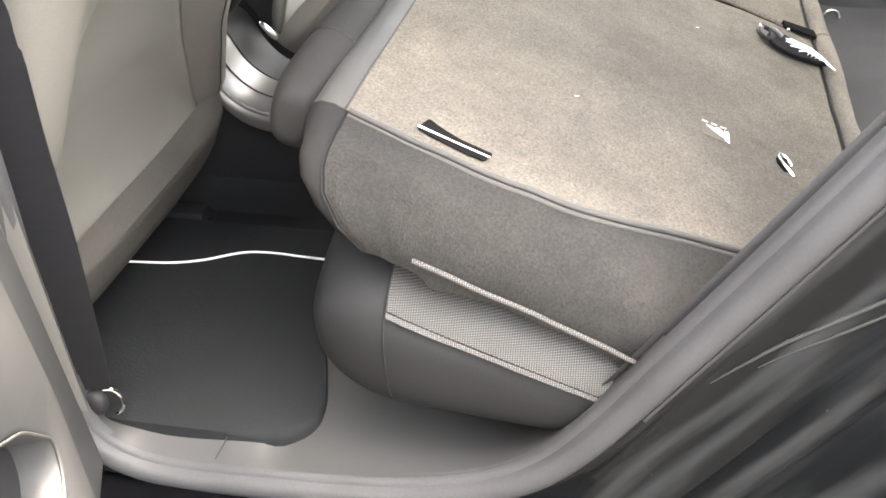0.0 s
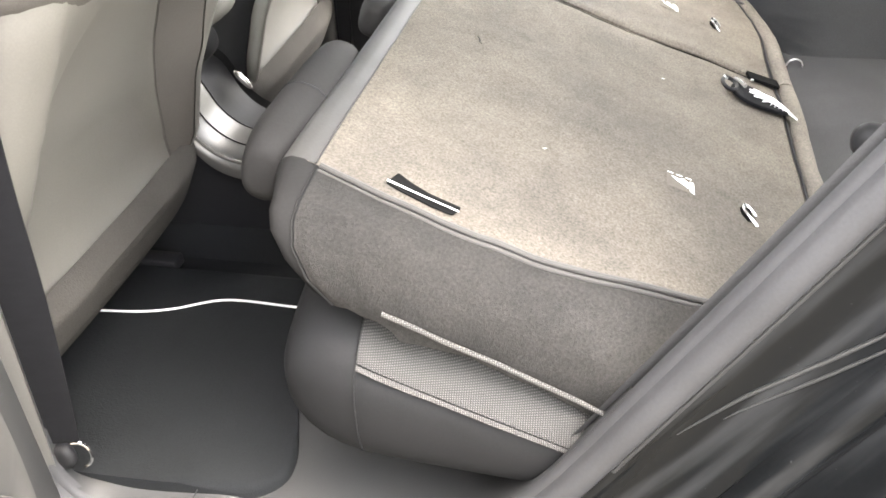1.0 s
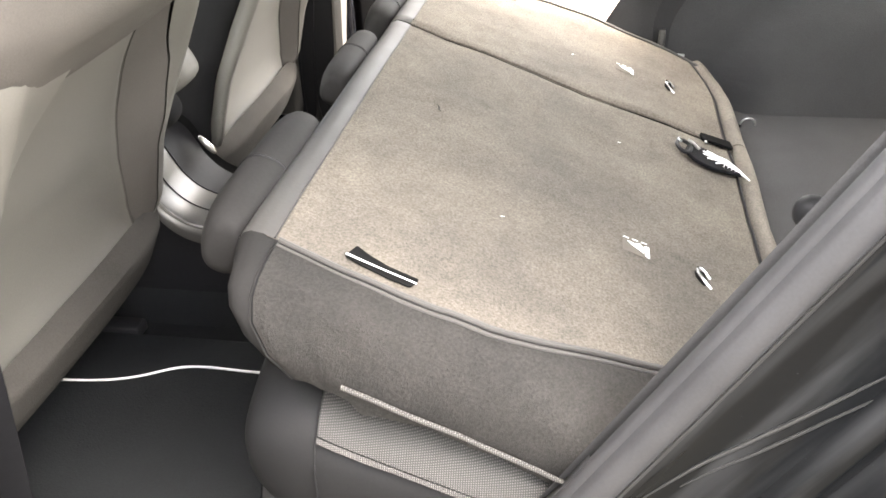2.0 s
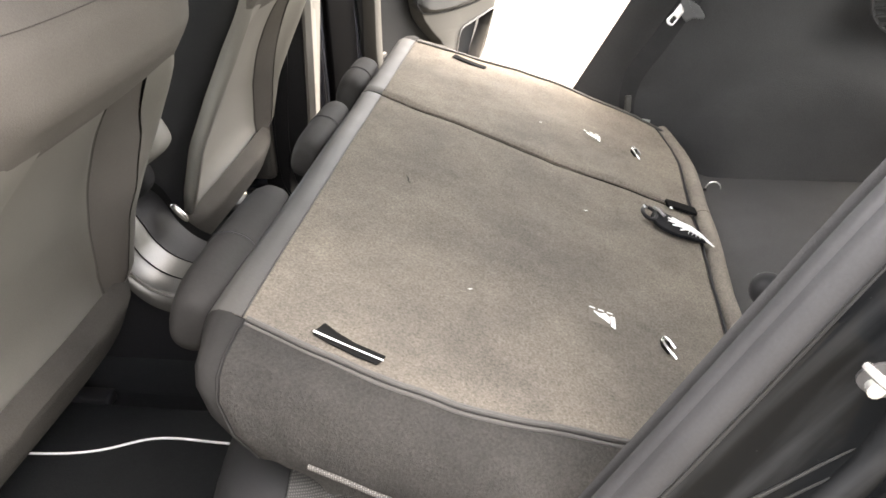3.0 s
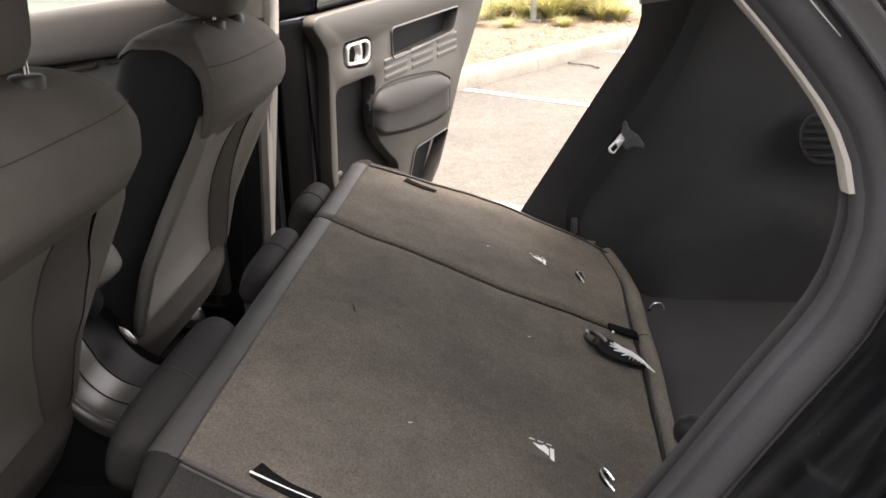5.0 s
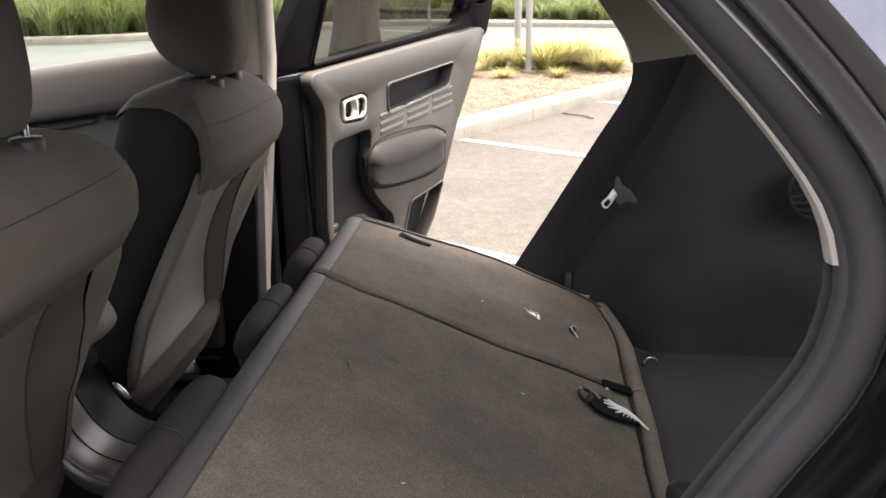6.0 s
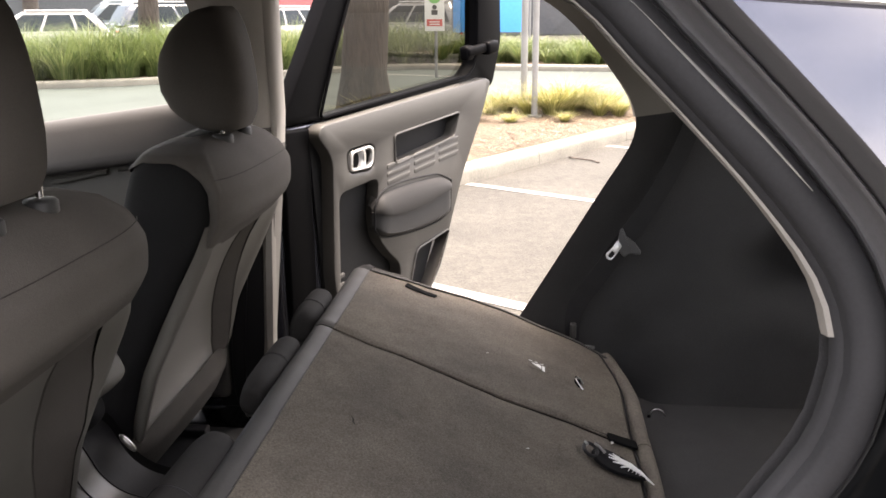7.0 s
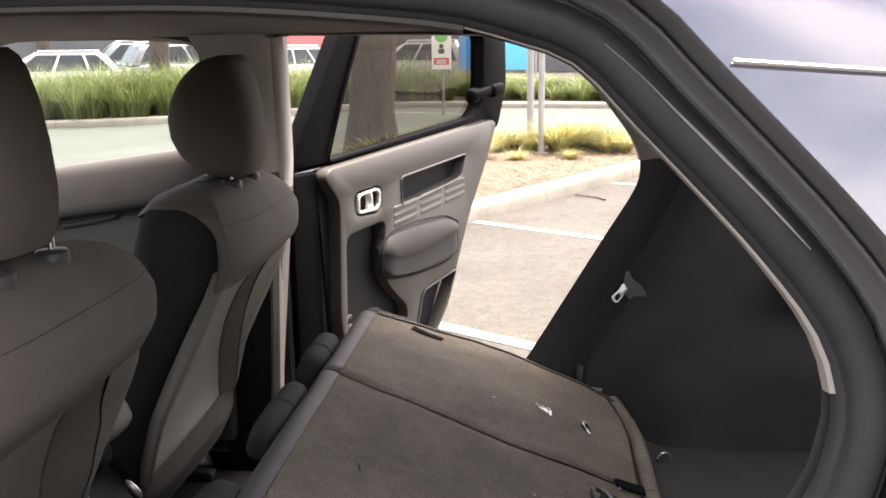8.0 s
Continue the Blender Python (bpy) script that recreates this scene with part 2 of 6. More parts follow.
M_PANEL = material("light grey smooth panel", (0.086, 0.081, 0.072), 0.62, vary=0.06, scale=5, fine=400, bump=0.15, depth=0.0008, spec=0.35)
M_CHROME = material("bright chrome", (0.8, 0.8, 0.8), 0.12, metal=1.0, vary=0.04, bump=0.0)
M_STEEL = material("zinc steel", (0.5, 0.5, 0.5), 0.35, metal=0.9, vary=0.1, scale=30, fine=200, bump=0.1)
M_ZINC = material("bright zinc plating", (0.62, 0.62, 0.605), 0.26, metal=0.7, vary=0.08, scale=30, fine=200, bump=0.05)
M_BELT = material("black seat belt webbing", (0.007, 0.007, 0.008), 0.8, vary=0.15, scale=30, fine=700, bump=0.5, depth=0.0006, stretch=(1, 1, 4), spec=0.1)
M_WHITE = material("white plastic", (0.8, 0.8, 0.78), 0.5, vary=0.04, bump=0.0)
M_ROLL = pile("worn felt of the rear roll", (0.125, 0.112, 0.098), (0.14, 0.125, 0.107), 0.65)
M_LABEL = material("clear label film", (0.112, 0.1, 0.086), 0.9, vary=0.05, bump=0.0, spec=0.1)
M_BLACK = material("black plastic", (0.01, 0.01, 0.011), 0.6, vary=0.1, bump=0.05, spec=0.2)
M_PITCH = material("black open slot", (0.006, 0.006, 0.006), 1.0, vary=0.1, bump=0.0, spec=0.05)
M_RED = material("red print", (0.6, 0.06, 0.05), 0.5, vary=0.05, bump=0.0)
M_GREEN = material("green print", (0.15, 0.5, 0.1), 0.5, vary=0.05, bump=0.0)
M_STITCH = weave("woven light border", (0.02, 0.019, 0.018), (0.1, 0.097, 0.092), 0.0024)
M_WEAVE = weave("black and white woven cloth", (0.013, 0.0127, 0.0122), (0.07, 0.0675, 0.064), 0.0027)
G_TINT = glass("tinted side glass", (0.25, 0.25, 0.225))
G_CLEAR = glass("clear car glass", (0.92, 0.95, 0.93))
M_ASPHALT = material("worn pale asphalt", (0.037, 0.0345, 0.0305), 0.9, vary=0.36, scale=1.6, fine=70, bump=0.7, depth=0.008, spec=0.3)


def aggregate(m, dark, light, patch):
    """Worn asphalt: pale stones in a dark binder, broad stains and tyre-polished patches."""
    n, l = m.node_tree.nodes, m.node_tree.links
    bs, tc = n["Principled BSDF"], n["Texture Coordinate"]
    stone, stain, spot, mix, tone, dirt = n.new("ShaderNodeTexVoronoi"), n.new("ShaderNodeTexNoise"), n.new("ShaderNodeTexNoise"), n.new("ShaderNodeMix"), n.new("ShaderNodeMapRange"), n.new("ShaderNodeMapRange")
    stone.inputs["Scale"].default_value = 95
    stain.inputs["Scale"].default_value, stain.inputs["Detail"].default_value, stain.inputs["Roughness"].default_value = patch, 7, 0.65
    spot.inputs["Scale"].default_value, spot.inputs["Detail"].default_value = 14, 5
    for t in (stone, stain, spot):
        l.new(tc.outputs["Object"], t.inputs["Vector"])
    mix.data_type = "RGBA"
    mix.inputs[6].default_value, mix.inputs[7].default_value = (*dark, 1), (*light, 1)
    l.new(stone.outputs["Color"], mix.inputs[0])
    tone.inputs["From Min"].default_value, tone.inputs["From Max"].default_value = 0.3, 0.7
    tone.inputs["To Min"].default_value, tone.inputs["To Max"].default_value = 0.68, 1.22
    dirt.inputs["From Min"].default_value, dirt.inputs["From Max"].default_value = 0.3, 0.7
    dirt.inputs["To Min"].default_value, dirt.inputs["To Max"].default_value = 0.82, 1.16
    l.new(stain.outputs["Fac"], tone.inputs["Value"])
    l.new(spot.outputs["Fac"], dirt.inputs["Value"])
    both, scale = n.new("ShaderNodeMath"), n.new("ShaderNodeVectorMath")
    both.operation, scale.operation = "MULTIPLY", "SCALE"
    l.new(tone.outputs[0], both.inputs[0])
    l.new(dirt.outputs[0], both.inputs[1])
    l.new(mix.outputs[2], scale.inputs[0])
    l.new(both.outputs[0], scale.inputs["Scale"])
    l.new(scale.outputs[0], bs.inputs["Base Color"])


aggregate(M_ASPHALT, (0.0245, 0.0234, 0.02), (0.0485, 0.0458, 0.0392), 1.1)
M_ROAD = material("grey road asphalt", (0.036, 0.044, 0.04), 0.9, vary=0.14, scale=0.8, fine=70, bump=0.4, depth=0.006, spec=0.25)
M_LINE = material("worn white road paint", (0.145, 0.141, 0.132), 0.75, vary=0.3, scale=7, fine=80, bump=0.3, depth=0.003)
M_KERB = material("pale concrete", (0.125, 0.118, 0.099), 0.85, vary=0.22, scale=3, fine=60, bump=0.5, depth=0.004)
M_MULCH = material("brown bark mulch", (0.065, 0.041, 0.026), 0.95, vary=0.35, scale=18, fine=70, bump=1.0, depth=0.02, other=(0.12, 0.087, 0.053))
M_BARK = material("grey-brown bark", (0.042, 0.032, 0.026), 0.95, vary=0.4, scale=6, fine=30, bump=1.0, depth=0.03, stretch=(1, 1, 0.2))
M_GALV = material("galvanised steel", (0.21, 0.21, 0.206), 0.5, metal=0.5, vary=0.1, scale=6, fine=60, bump=0.05)


def leaf_material(name, a, b, c):
    m = material(name, a, 0.55, bump=0.0)
    n, l = m.node_tree.nodes, m.node_tree.links
    geo, r = n.new("ShaderNodeNewGeometry"), n.new("ShaderNodeValToRGB")
    r.color_ramp.elements[0].color, r.color_ramp.elements[1].color = (*a, 1), (*c, 1)
    r.color_ramp.elements.new(0.6).color = (*b, 1)
    l.new(geo.outputs["Random Per Island"], r.inputs["Fac"])
    l.new(r.outputs["Color"], n["Principled BSDF"].inputs["Base Color"])
    # thin leaves let part of the light through
    thin, mix = n.new("ShaderNodeBsdfTranslucent"), n.new("ShaderNodeMixShader")
    mix.inputs["Fac"].default_value = 0.35
    l.new(r.outputs["Color"], thin.inputs["Color"])
    l.new(n["Principled BSDF"].outputs[0], mix.inputs[1])
    l.new(thin.outputs[0], mix.inputs[2])
    l.new(mix.outputs[0], n["Material Output"].inputs["Surface"])
    return m


M_BLADE = leaf_material("green strap leaves", (0.035, 0.058, 0.014), (0.085, 0.122, 0.036), (0.19, 0.205, 0.085))
M_DRY = leaf_material("yellow-green grass blades", (0.11, 0.125, 0.03), (0.25, 0.235, 0.075), (0.4, 0.35, 0.18))
M_LEAF = leaf_material("dark tree leaves", (0.03, 0.05, 0.02), (0.05, 0.08, 0.025), (0.09, 0.12, 0.04))
M_CHIP = leaf_material("bark chips", (0.075, 0.045, 0.027), (0.14, 0.098, 0.06), (0.25, 0.195, 0.128))


# ---- mesh helpers ----
def part(name, bm, mat, parent=None, label="", smooth=True):
    """Links a bmesh as one mesh object under a thing or a part."""
    bmesh.ops.recalc_face_normals(bm, faces=bm.faces)
    me = bpy.data.meshes.new(name)
    bm.to_mesh(me)
    bm.free()
    me.materials.append(mat)
    if smooth:
        me.shade_smooth()
        me.set_sharp_from_angle(angle=radians(42))
    ob = new(name, me)
    if parent:
        ob.parent = parent
    return tagged(ob, label)


def thing(name, label, category, group="", kind=""):
    return tagged(new(name), label, category, group, kind)


def grid_mesh(rows, loop=False, caps=False):
    """Quads between rows of points, each with the same count; loop closes each row on itself, caps fills the ends."""
    bm = bmesh.new()
    vs = [[bm.verts.new(p) for p in row] for row in rows]
    n = len(rows[0])
    for a, b in zip(vs, vs[1:]):
        for i in range(n if loop else n - 1):
            j = (i + 1) % n
            bm.faces.new((a[i], a[j], b[j], b[i]))
    if caps:
        bm.faces.new(vs[0])
        bm.faces.new(vs[-1])
    return bm


def thick(bm, d):
    """Gives a sheet a thickness."""
    bmesh.ops.recalc_face_normals(bm, faces=bm.faces)
    bmesh.ops.solidify(bm, geom=bm.faces[:], thickness=d)
    return bm


def box(x0, x1, y0, y1, z0, z1, r=0.0, seg=3):
    bm = bmesh.new()
    bmesh.ops.create_cube(bm, size=1)
    for v in bm.verts:
        v.co = ((x0 + x1) / 2 + v.co.x * (x1 - x0), (y0 + y1) / 2 + v.co.y * (y1 - y0), (z0 + z1) / 2 + v.co.z * (z1 - z0))
    if r:
        bmesh.ops.bevel(bm, geom=bm.edges[:], offset=r, segments=seg, profile=0.5, affect="EDGES")
    return bm


def joined(*bms):
    out = bmesh.new()
    for b in bms:
        me = bpy.data.meshes.new("tmp")
        b.to_mesh(me)
        b.free()
        out.from_mesh(me)
        bpy.data.meshes.remove(me)
    return out


def spline(pts, n, closed=False):
    """n points at even steps on a smooth curve through pts."""
    p = [Vector(q) for q in pts]
    k = len(p)
    fine = []
    for i in range(k if closed else k - 1):
        a, b, c, d = (p[(i + j) % k] if closed else p[min(max(i + j, 0), k - 1)] for j in (-1, 0, 1, 2))
        for s in range(12):
            t = s / 12
            fine.append(0.5 * (2 * b + (c - a) * t + (2 * a - 5 * b + 4 * c - d) * t * t + (3 * b - a - 3 * c + d) * t ** 3))
    fine.append(p[0] if closed else p[-1])
    run = [0.0]
    for a, b in zip(fine, fine[1:]):
        run.append(run[-1] + (b - a).length)
    out, j = [], 0
    for i in range(n):
        want = run[-1] * i / (n if closed else n - 1)
        while j < len(run) - 2 and run[j + 1] < want:
            j += 1
        f = (want - run[j]) / max(run[j + 1] - run[j], 1e-9)
        out.append(fine[j].lerp(fine[j + 1], min(max(f, 0), 1)))
    return out


def tube(pts, radius, sides=10, closed=False, flat=1.0):
    """A round bar along pts; radius may be a list."""
    p = [Vector(q) for q in pts]
    rows, up = [], None
    for i, q in enumerate(p):
        a, b = (p[i - 1], p[(i + 1) % len(p)]) if closed else (p[max(i - 1, 0)], p[min(i + 1, len(p) - 1)])
        d = (b - a).normalized()
        if up is None:
            up = d.orthogonal().normalized()
        up = (up - d * up.dot(d)).normalized()
        side = d.cross(up)
        r = radius[i] if isinstance(radius, (list, tuple)) else radius
        rows.append([q + (up * math.cos(t) + side * math.sin(t) * flat) * r for t in (2 * math.pi * k / sides for k in range(sides))])
    if closed:
        rows.append(rows[0])
    bm = grid_mesh(rows, loop=True, caps=not closed)
    bmesh.ops.remove_doubles(bm, verts=bm.verts, dist=1e-6)
    return bm


def ribbon(pts, across, d):
    """A strap along pts, of width |across|, d thick."""
    w = Vector(across) / 2
    bm = grid_mesh([[Vector(p) - w, Vector(p) + w] for p in pts])
    return thick(bm, d)


def oval(cx, cy, z, a, b, power=2.6, count=40, tilt=0.0):
    """A rounded-square ring in a level plane, or leaning by tilt in x."""
    ring = []
    for k in range(count):
        t = 2 * math.pi * k / count
        c, s = math.cos(t), math.sin(t)
        x = a * math.copysign(abs(c) ** (2 / power), c)
        ring.append(Vector((cx + x, cy + b * math.copysign(abs(s) ** (2 / power), s), z + tilt * x)))
    return ring


def pillow(size, at, m=None, power=3.2, nu=32, nv=18):
    """A soft rounded block: half sizes, middle, and a turn."""
    rows = []
    for i in range(1, nv):
        ph = math.pi * i / nv - math.pi / 2
        cz = math.copysign(abs(math.sin(ph)) ** (2 / power), math.sin(ph))
        cr = abs(math.cos(ph)) ** (2 / power)
        rows.append([Vector((size[0] * v.x * cr, size[1] * v.y * cr, size[2] * cz)) for v in oval(0, 0, 0, 1, 1, power, nu)])
    bm = grid_mesh(rows, loop=True, caps=True)
    bmesh.ops.transform(bm, matrix=Matrix.Translation(at) @ (m or Matrix()), verts=bm.verts)
    return bm


def prism(pts, depth, at=Matrix(), r=0.0):
    """A flat outline in x and y, pushed out by depth along z, then laid by the matrix."""
    bm = bmesh.new()
    f = bm.faces.new([bm.verts.new((*p, 0)) for p in pts])
    ext = bmesh.ops.extrude_face_region(bm, geom=[f])
    for v in ext["geom"]:
        if isinstance(v, bmesh.types.BMVert):
            v.co.z += depth
    if r:
        rim = [e for e in bm.edges if abs(e.verts[0].co.z - depth) < 1e-6 and abs(e.verts[1].co.z - depth) < 1e-6]
        bmesh.ops.bevel(bm, geom=rim, offset=r, segments=3, profile=0.5, affect="EDGES")
    bmesh.ops.transform(bm, matrix=at, verts=bm.verts)
    return bm


def round_poly(pts, r, seg=5):
    """An outline with its corners rounded."""
    out, k = [], len(pts)
    for i, p in enumerate(pts):
        p, a, b = Vector(p), Vector(pts[i - 1]), Vector(pts[(i + 1) % k])
        da, db = (a - p), (b - p)
        q = min(r, da.length * 0.45, db.length * 0.45)
        s, e = p + da.normalized() * q, p + db.normalized() * q
        for j in range(seg + 1):
            t = j / seg
            out.append((1 - t) ** 2 * s + 2 * t * (1 - t) * p + t * t * e)
    return out


def pane(pts, place=Matrix()):
    """A single sheet of glass with the given outline."""
    bm = bmesh.new()
    bm.faces.new([bm.verts.new(place @ Vector((p[0], p[1], 0))) for p in pts])
    return bm

# ---- the car: x to its tail, y across, z up from the ground ----
def opening(pillar):
    """The line round a rear door opening, seen from the side; pillar: its run up the C-pillar."""
    sill = [(-.383, .43), (-.376, .325), (-.335, .275), (-.24, .262), (0, .283), (.12, .313), (.2, .358), (.262, .43), (.346, .57), (.42, .695), (.49, .815), (.56, .935), (.605, 1.01)]
    roof = [(.1, 1.412), (-.1, 1.414), (-.24, 1.412), (-.3, 1.385), (-.315, 1.25), (-.325, 1.1), (-.34, .9), (-.358, .7), (-.375, .54)]
    return spline([(x, z, 0) for x, z in sill + pillar + roof], 150, closed=True)


OPENINGS = {1: opening([(.627, 1.06), (.628, 1.11), (.605, 1.165), (.557, 1.23), (.511, 1.285), (.467, 1.33), (.42, 1.368), (.37, 1.393), (.3, 1.406)]),
            -1: opening([(.6185, 1.06), (.6195, 1.105), (.603, 1.152), (.562, 1.206), (.513, 1.259), (.460, 1.313), (.412, 1.361), (.36, 1.381), (.29, 1.397)])}
APERTURE = OPENINGS[-1]


def side_y(z):
    """How far out the door opening's edge lies at a height."""
    return 0.755 - 0.2 * max(0.0, z - 1.08)


def jamb_width(p):
    """The jamb is wide low down at the back and narrow up the pillar and along the roof."""
    return 1.6 - 1.37 * min(1, max(0, (p.y - .80) / .34))


def spread(o, f):
    return o if o < .042 else .042 + (o - .042) * f


def edge_sweep(side, profile, lo=0, hi=None, full=None):
    """A section of (out from the opening, out from the car) carried round the door opening; full: how far it is opened at a height."""
    n = len(APERTURE)
    hi = n if hi is None else hi
    rows = []
    for k in range(lo, hi + 1):
        p, a, b = APERTURE[k % n], APERTURE[(k - 1) % n], APERTURE[(k + 1) % n]
        d = (b - a).normalized()
        nx, nz = d.y, -d.x
        f = jamb_width(p)
        g = full(p.y) if full else 1
        rows.append([Vector((p.x + nx * spread(o * g, f), side * (side_y(p.y) - .03 + (q + .03) * g), p.y + nz * spread(o * g, f))) for o, q in profile])
    return grid_mesh(rows)


def nearest_index(x, z):
    return min(range(len(APERTURE)), key=lambda k: (APERTURE[k].x - x) ** 2 + (APERTURE[k].y - z) ** 2)


def arc(cx, cy, r, a0, a1, n):
    return [(cx + r * math.cos(radians(a0 + (a1 - a0) * i / n)), cy + r * math.sin(radians(a0 + (a1 - a0) * i / n))) for i in range(n + 1)]


PRESS = spline([(.396, .528, 0), (.450, .587, 0), (.493, .628, 0), (.538, .674, 0), (.60, .742, 0)], 25)
I_RAIL = nearest_index(.325, 1.391)
I_SILL, I_MID, I_TOP, I_BP = nearest_index(.3, .495), nearest_index(.629, 1.092), nearest_index(-.1, 1.414), nearest_index(-.3, 1.385)
car = thing("car_body", "black hatchback car shell with its rear doors open", "car")
for side in (-1, 1):
    APERTURE = OPENINGS[side]
    # the round rubber seal on the flange
    bulb = [(.0, -.036), (.0005, -.027), (.003, -.0225), (.0065, -.0205)] + [(.0235 + .0152 * math.cos(radians(g)), -.0145 + .0105 * math.sin(radians(g))) for g in range(170, -11, -15)] + [(.0385, -.022), (.037, -.034)]
    part("weatherstrip", edge_sweep(side, bulb), M_RUBBER, car, "matt black rubber door seal")
    # painted jamb with its steps, and the second seal
    jamb = [(.03, -.03), (.041, -.03), (.0415, -.018), (.044, -.0165), (.050, -.019), (.058, -.0215), (.068, -.0205), (.078, -.016), (.087, -.009), (.094, -.003), (.1, .004)]
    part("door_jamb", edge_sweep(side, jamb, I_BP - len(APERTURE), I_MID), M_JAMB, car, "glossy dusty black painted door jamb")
    # the roof run of the jamb is coloured lighter, as lit by the sky
    part("roof_jamb", edge_sweep(side, jamb, I_MID, I_BP), M_LIP_LIT, car, "satin jamb along the roof, lightened for glare")
    lip = [(.099, .0)] + arc(.112, .012, .012, 170, 0, 6) + [(.128, .018), (.134, .04), (.139, .066), (.145, .08), (.152, .084)]
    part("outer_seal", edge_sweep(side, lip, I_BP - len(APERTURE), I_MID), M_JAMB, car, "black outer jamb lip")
    # likewise lightened along the roof, darker below
    part("outer_seal", edge_sweep(side, lip, I_MID, I_BP), M_LIP_LIT, car, "satin outer lip along the roof, lightened for glare")
    # grey strip in place of the sky's reflection along the flange
    shine = edge_sweep(side, [(.0405, -.0155), (.0418, -.014), (.0432, -.014), (.0445, -.0155)], nearest_index(.3, .5), nearest_index(.40, 1.38))
    # pressed lines that run up and back across the jamb, paler to carry their highlight
    for drop, wide in ((0, .0026), (.016, .0016)):
        press = []
        for k in range(25):
            p = PRESS[k] - Vector((0, drop, 0))
            near = APERTURE[nearest_index(p.x, p.y)]
            o = math.hypot(p.x - near.x, p.y - near.y)
            o = o if o < .042 else .042 + (o - .042) / jamb_width(near)
            q = float(np.interp(o, [j[0] for j in jamb[2:]], [j[1] for j in jamb[2:]]))
            press.append((p.x, side * (side_y(p.y) + q), p.y))
        part("press_line", tube(press[5 if drop else 0:], [.0004 + wide * math.sin(math.pi * (k + 1) / (21 if drop else 26)) for k in range(20 if drop else 25)], 10, flat=.8), M_SILL, car, "pressed ridge in the jamb, greyed as its highlight")
    part("flange_edge", shine, M_SILL, car, "thin grey strip for the shine on the flange")
    part("roof_edge_strip", tube([(.511 + .08 * k, side * (.7945 - .0062 * k), 1.3646 - .0062 * k) for k in range(5)], .0018, 6), M_STEEL, car, "thin bright strip along the roof edge")
    # a highlight built as a bright tube on the seal, no part of the car
    part("flange_glint", tube(spline([(0.4333, side * 0.6960, 1.3772), (0.4597, side * 0.6998, 1.3545), (0.4904, side * 0.7058, 1.3242), (0.5252, side * 0.7126, 1.2900), (0.5555, side * 0.7181, 1.2600), (0.5922, side * 0.7253, 1.2208)], 24), [.0004 + .0012 * math.sin(math.pi * min(1, max(0, (k / 23 - .2) / .8))) for k in range(24)], 6), M_ZINC, car, "thin bright strip laid on the seal as a glint")
    # inner trim: light up the pillar; along the roof shade is put into the colour
    trim = [(-.003, -.05), (-.006, -.036), (-.003, -.027), (.008, -.024)]
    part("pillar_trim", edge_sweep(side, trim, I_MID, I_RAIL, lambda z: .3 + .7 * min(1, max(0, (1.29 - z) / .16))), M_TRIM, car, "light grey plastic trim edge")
    part("roof_rail_edge", edge_sweep(side, trim, I_RAIL, I_BP), M_PLASTIC_MID, car, "roof rail edge with shade put into its grey")
    # outer skin of the rear quarter
    lo, hi = nearest_index(.2, .375), nearest_index(.1, 1.412)
    rim = spline([(.62, .27, 0), (.8, .62, 0), (1.15, .68, 0), (1.42, .45, 0), (1.62, .5, 0), (1.72, .75, 0), (1.66, 1.0, 0), (1.5, 1.2, 0), (1.3, 1.4, 0), (.9, 1.46, 0), (.5, 1.475, 0), (.1, 1.48, 0)], hi - lo + 1)
    rows = []
    for k in range(lo, hi + 1):
        p, a, b = APERTURE[k], APERTURE[k - 1], APERTURE[k + 1]
        d = (b - a).normalized()
        w = spread(.15, jamb_width(p))
        q = Vector((p.x + d.y * w, p.y - d.x * w, 0))
        y0 = side_y(p.y) + .084
        e = rim[k - lo]
        y1 = 0.86 - 0.55 * max(0, e.y - 1.0) ** 1.2 - 0.12 * max(0, e.x - 1.2)
        row = []
        for s in range(13):
            t = s / 12
            c = q.lerp(e, t)
            row.append((c.x, side * (y0 + (y1 - y0) * t + 0.02 * math.sin(math.pi * t)), c.y))
        rows.append(row)
    part("quarter_panel", grid_mesh(rows), M_PAINT, car, "glossy black painted rear quarter")
    # inner lining of the rear quarter and boot side
    lo, hi = nearest_index(.262, .43), nearest_index(.3, 1.406)
    rim = spline([(.3, .40, 0), (.7, .43, 0), (1.0, .43, 0), (1.38, .43, 0), (1.4, .7, 0), (1.4, 1.0, 0), (1.33, 1.25, 0), (1.2, 1.4, 0), (.8, 1.43, 0), (.3, 1.44, 0)], hi - lo + 1)
    for name, mat, f0, f1, lab in (("boot_lining", M_BOOT, lo, I_MID, "black felt boot side lining"), ("c_pillar_trim", M_TRIM, I_MID, hi, "grey C-pillar trim")):
        rows = []
        for k in range(f0, f1 + 1):
            p, e = APERTURE[k], rim[k - lo]
            a = APERTURE[k - 1]
            d = (APERTURE[k + 1] - a).normalized()
            row = []
            for s in range(14):
                t = s / 13
                c = Vector((p.x - d.y * .003, p.y + d.x * .003, 0)).lerp(e, t)
                y = side_y(p.y) - .05 + (-.075 - .1 * max(0, c.y - 1.1)) * t - .02 * math.sin(math.pi * min(1, t * 2.5)) * 0.6
                arch = max(0, 1 - ((c.x - .95) / .38) ** 2 - ((c.y - .40) / .36) ** 2)
                bulge = min(1, arch * 1.7)
                row.append((c.x, side * (y - .09 * bulge * bulge * (3 - 2 * bulge)), c.y))
            rows.append(row)
        part(name, grid_mesh(rows), mat, car, lab)
    # B-pillar trim
    rows = []
    for k in range(23):
        z = 1.425 - (1.425 - (.33 if side > 0 else .268)) * k / 22
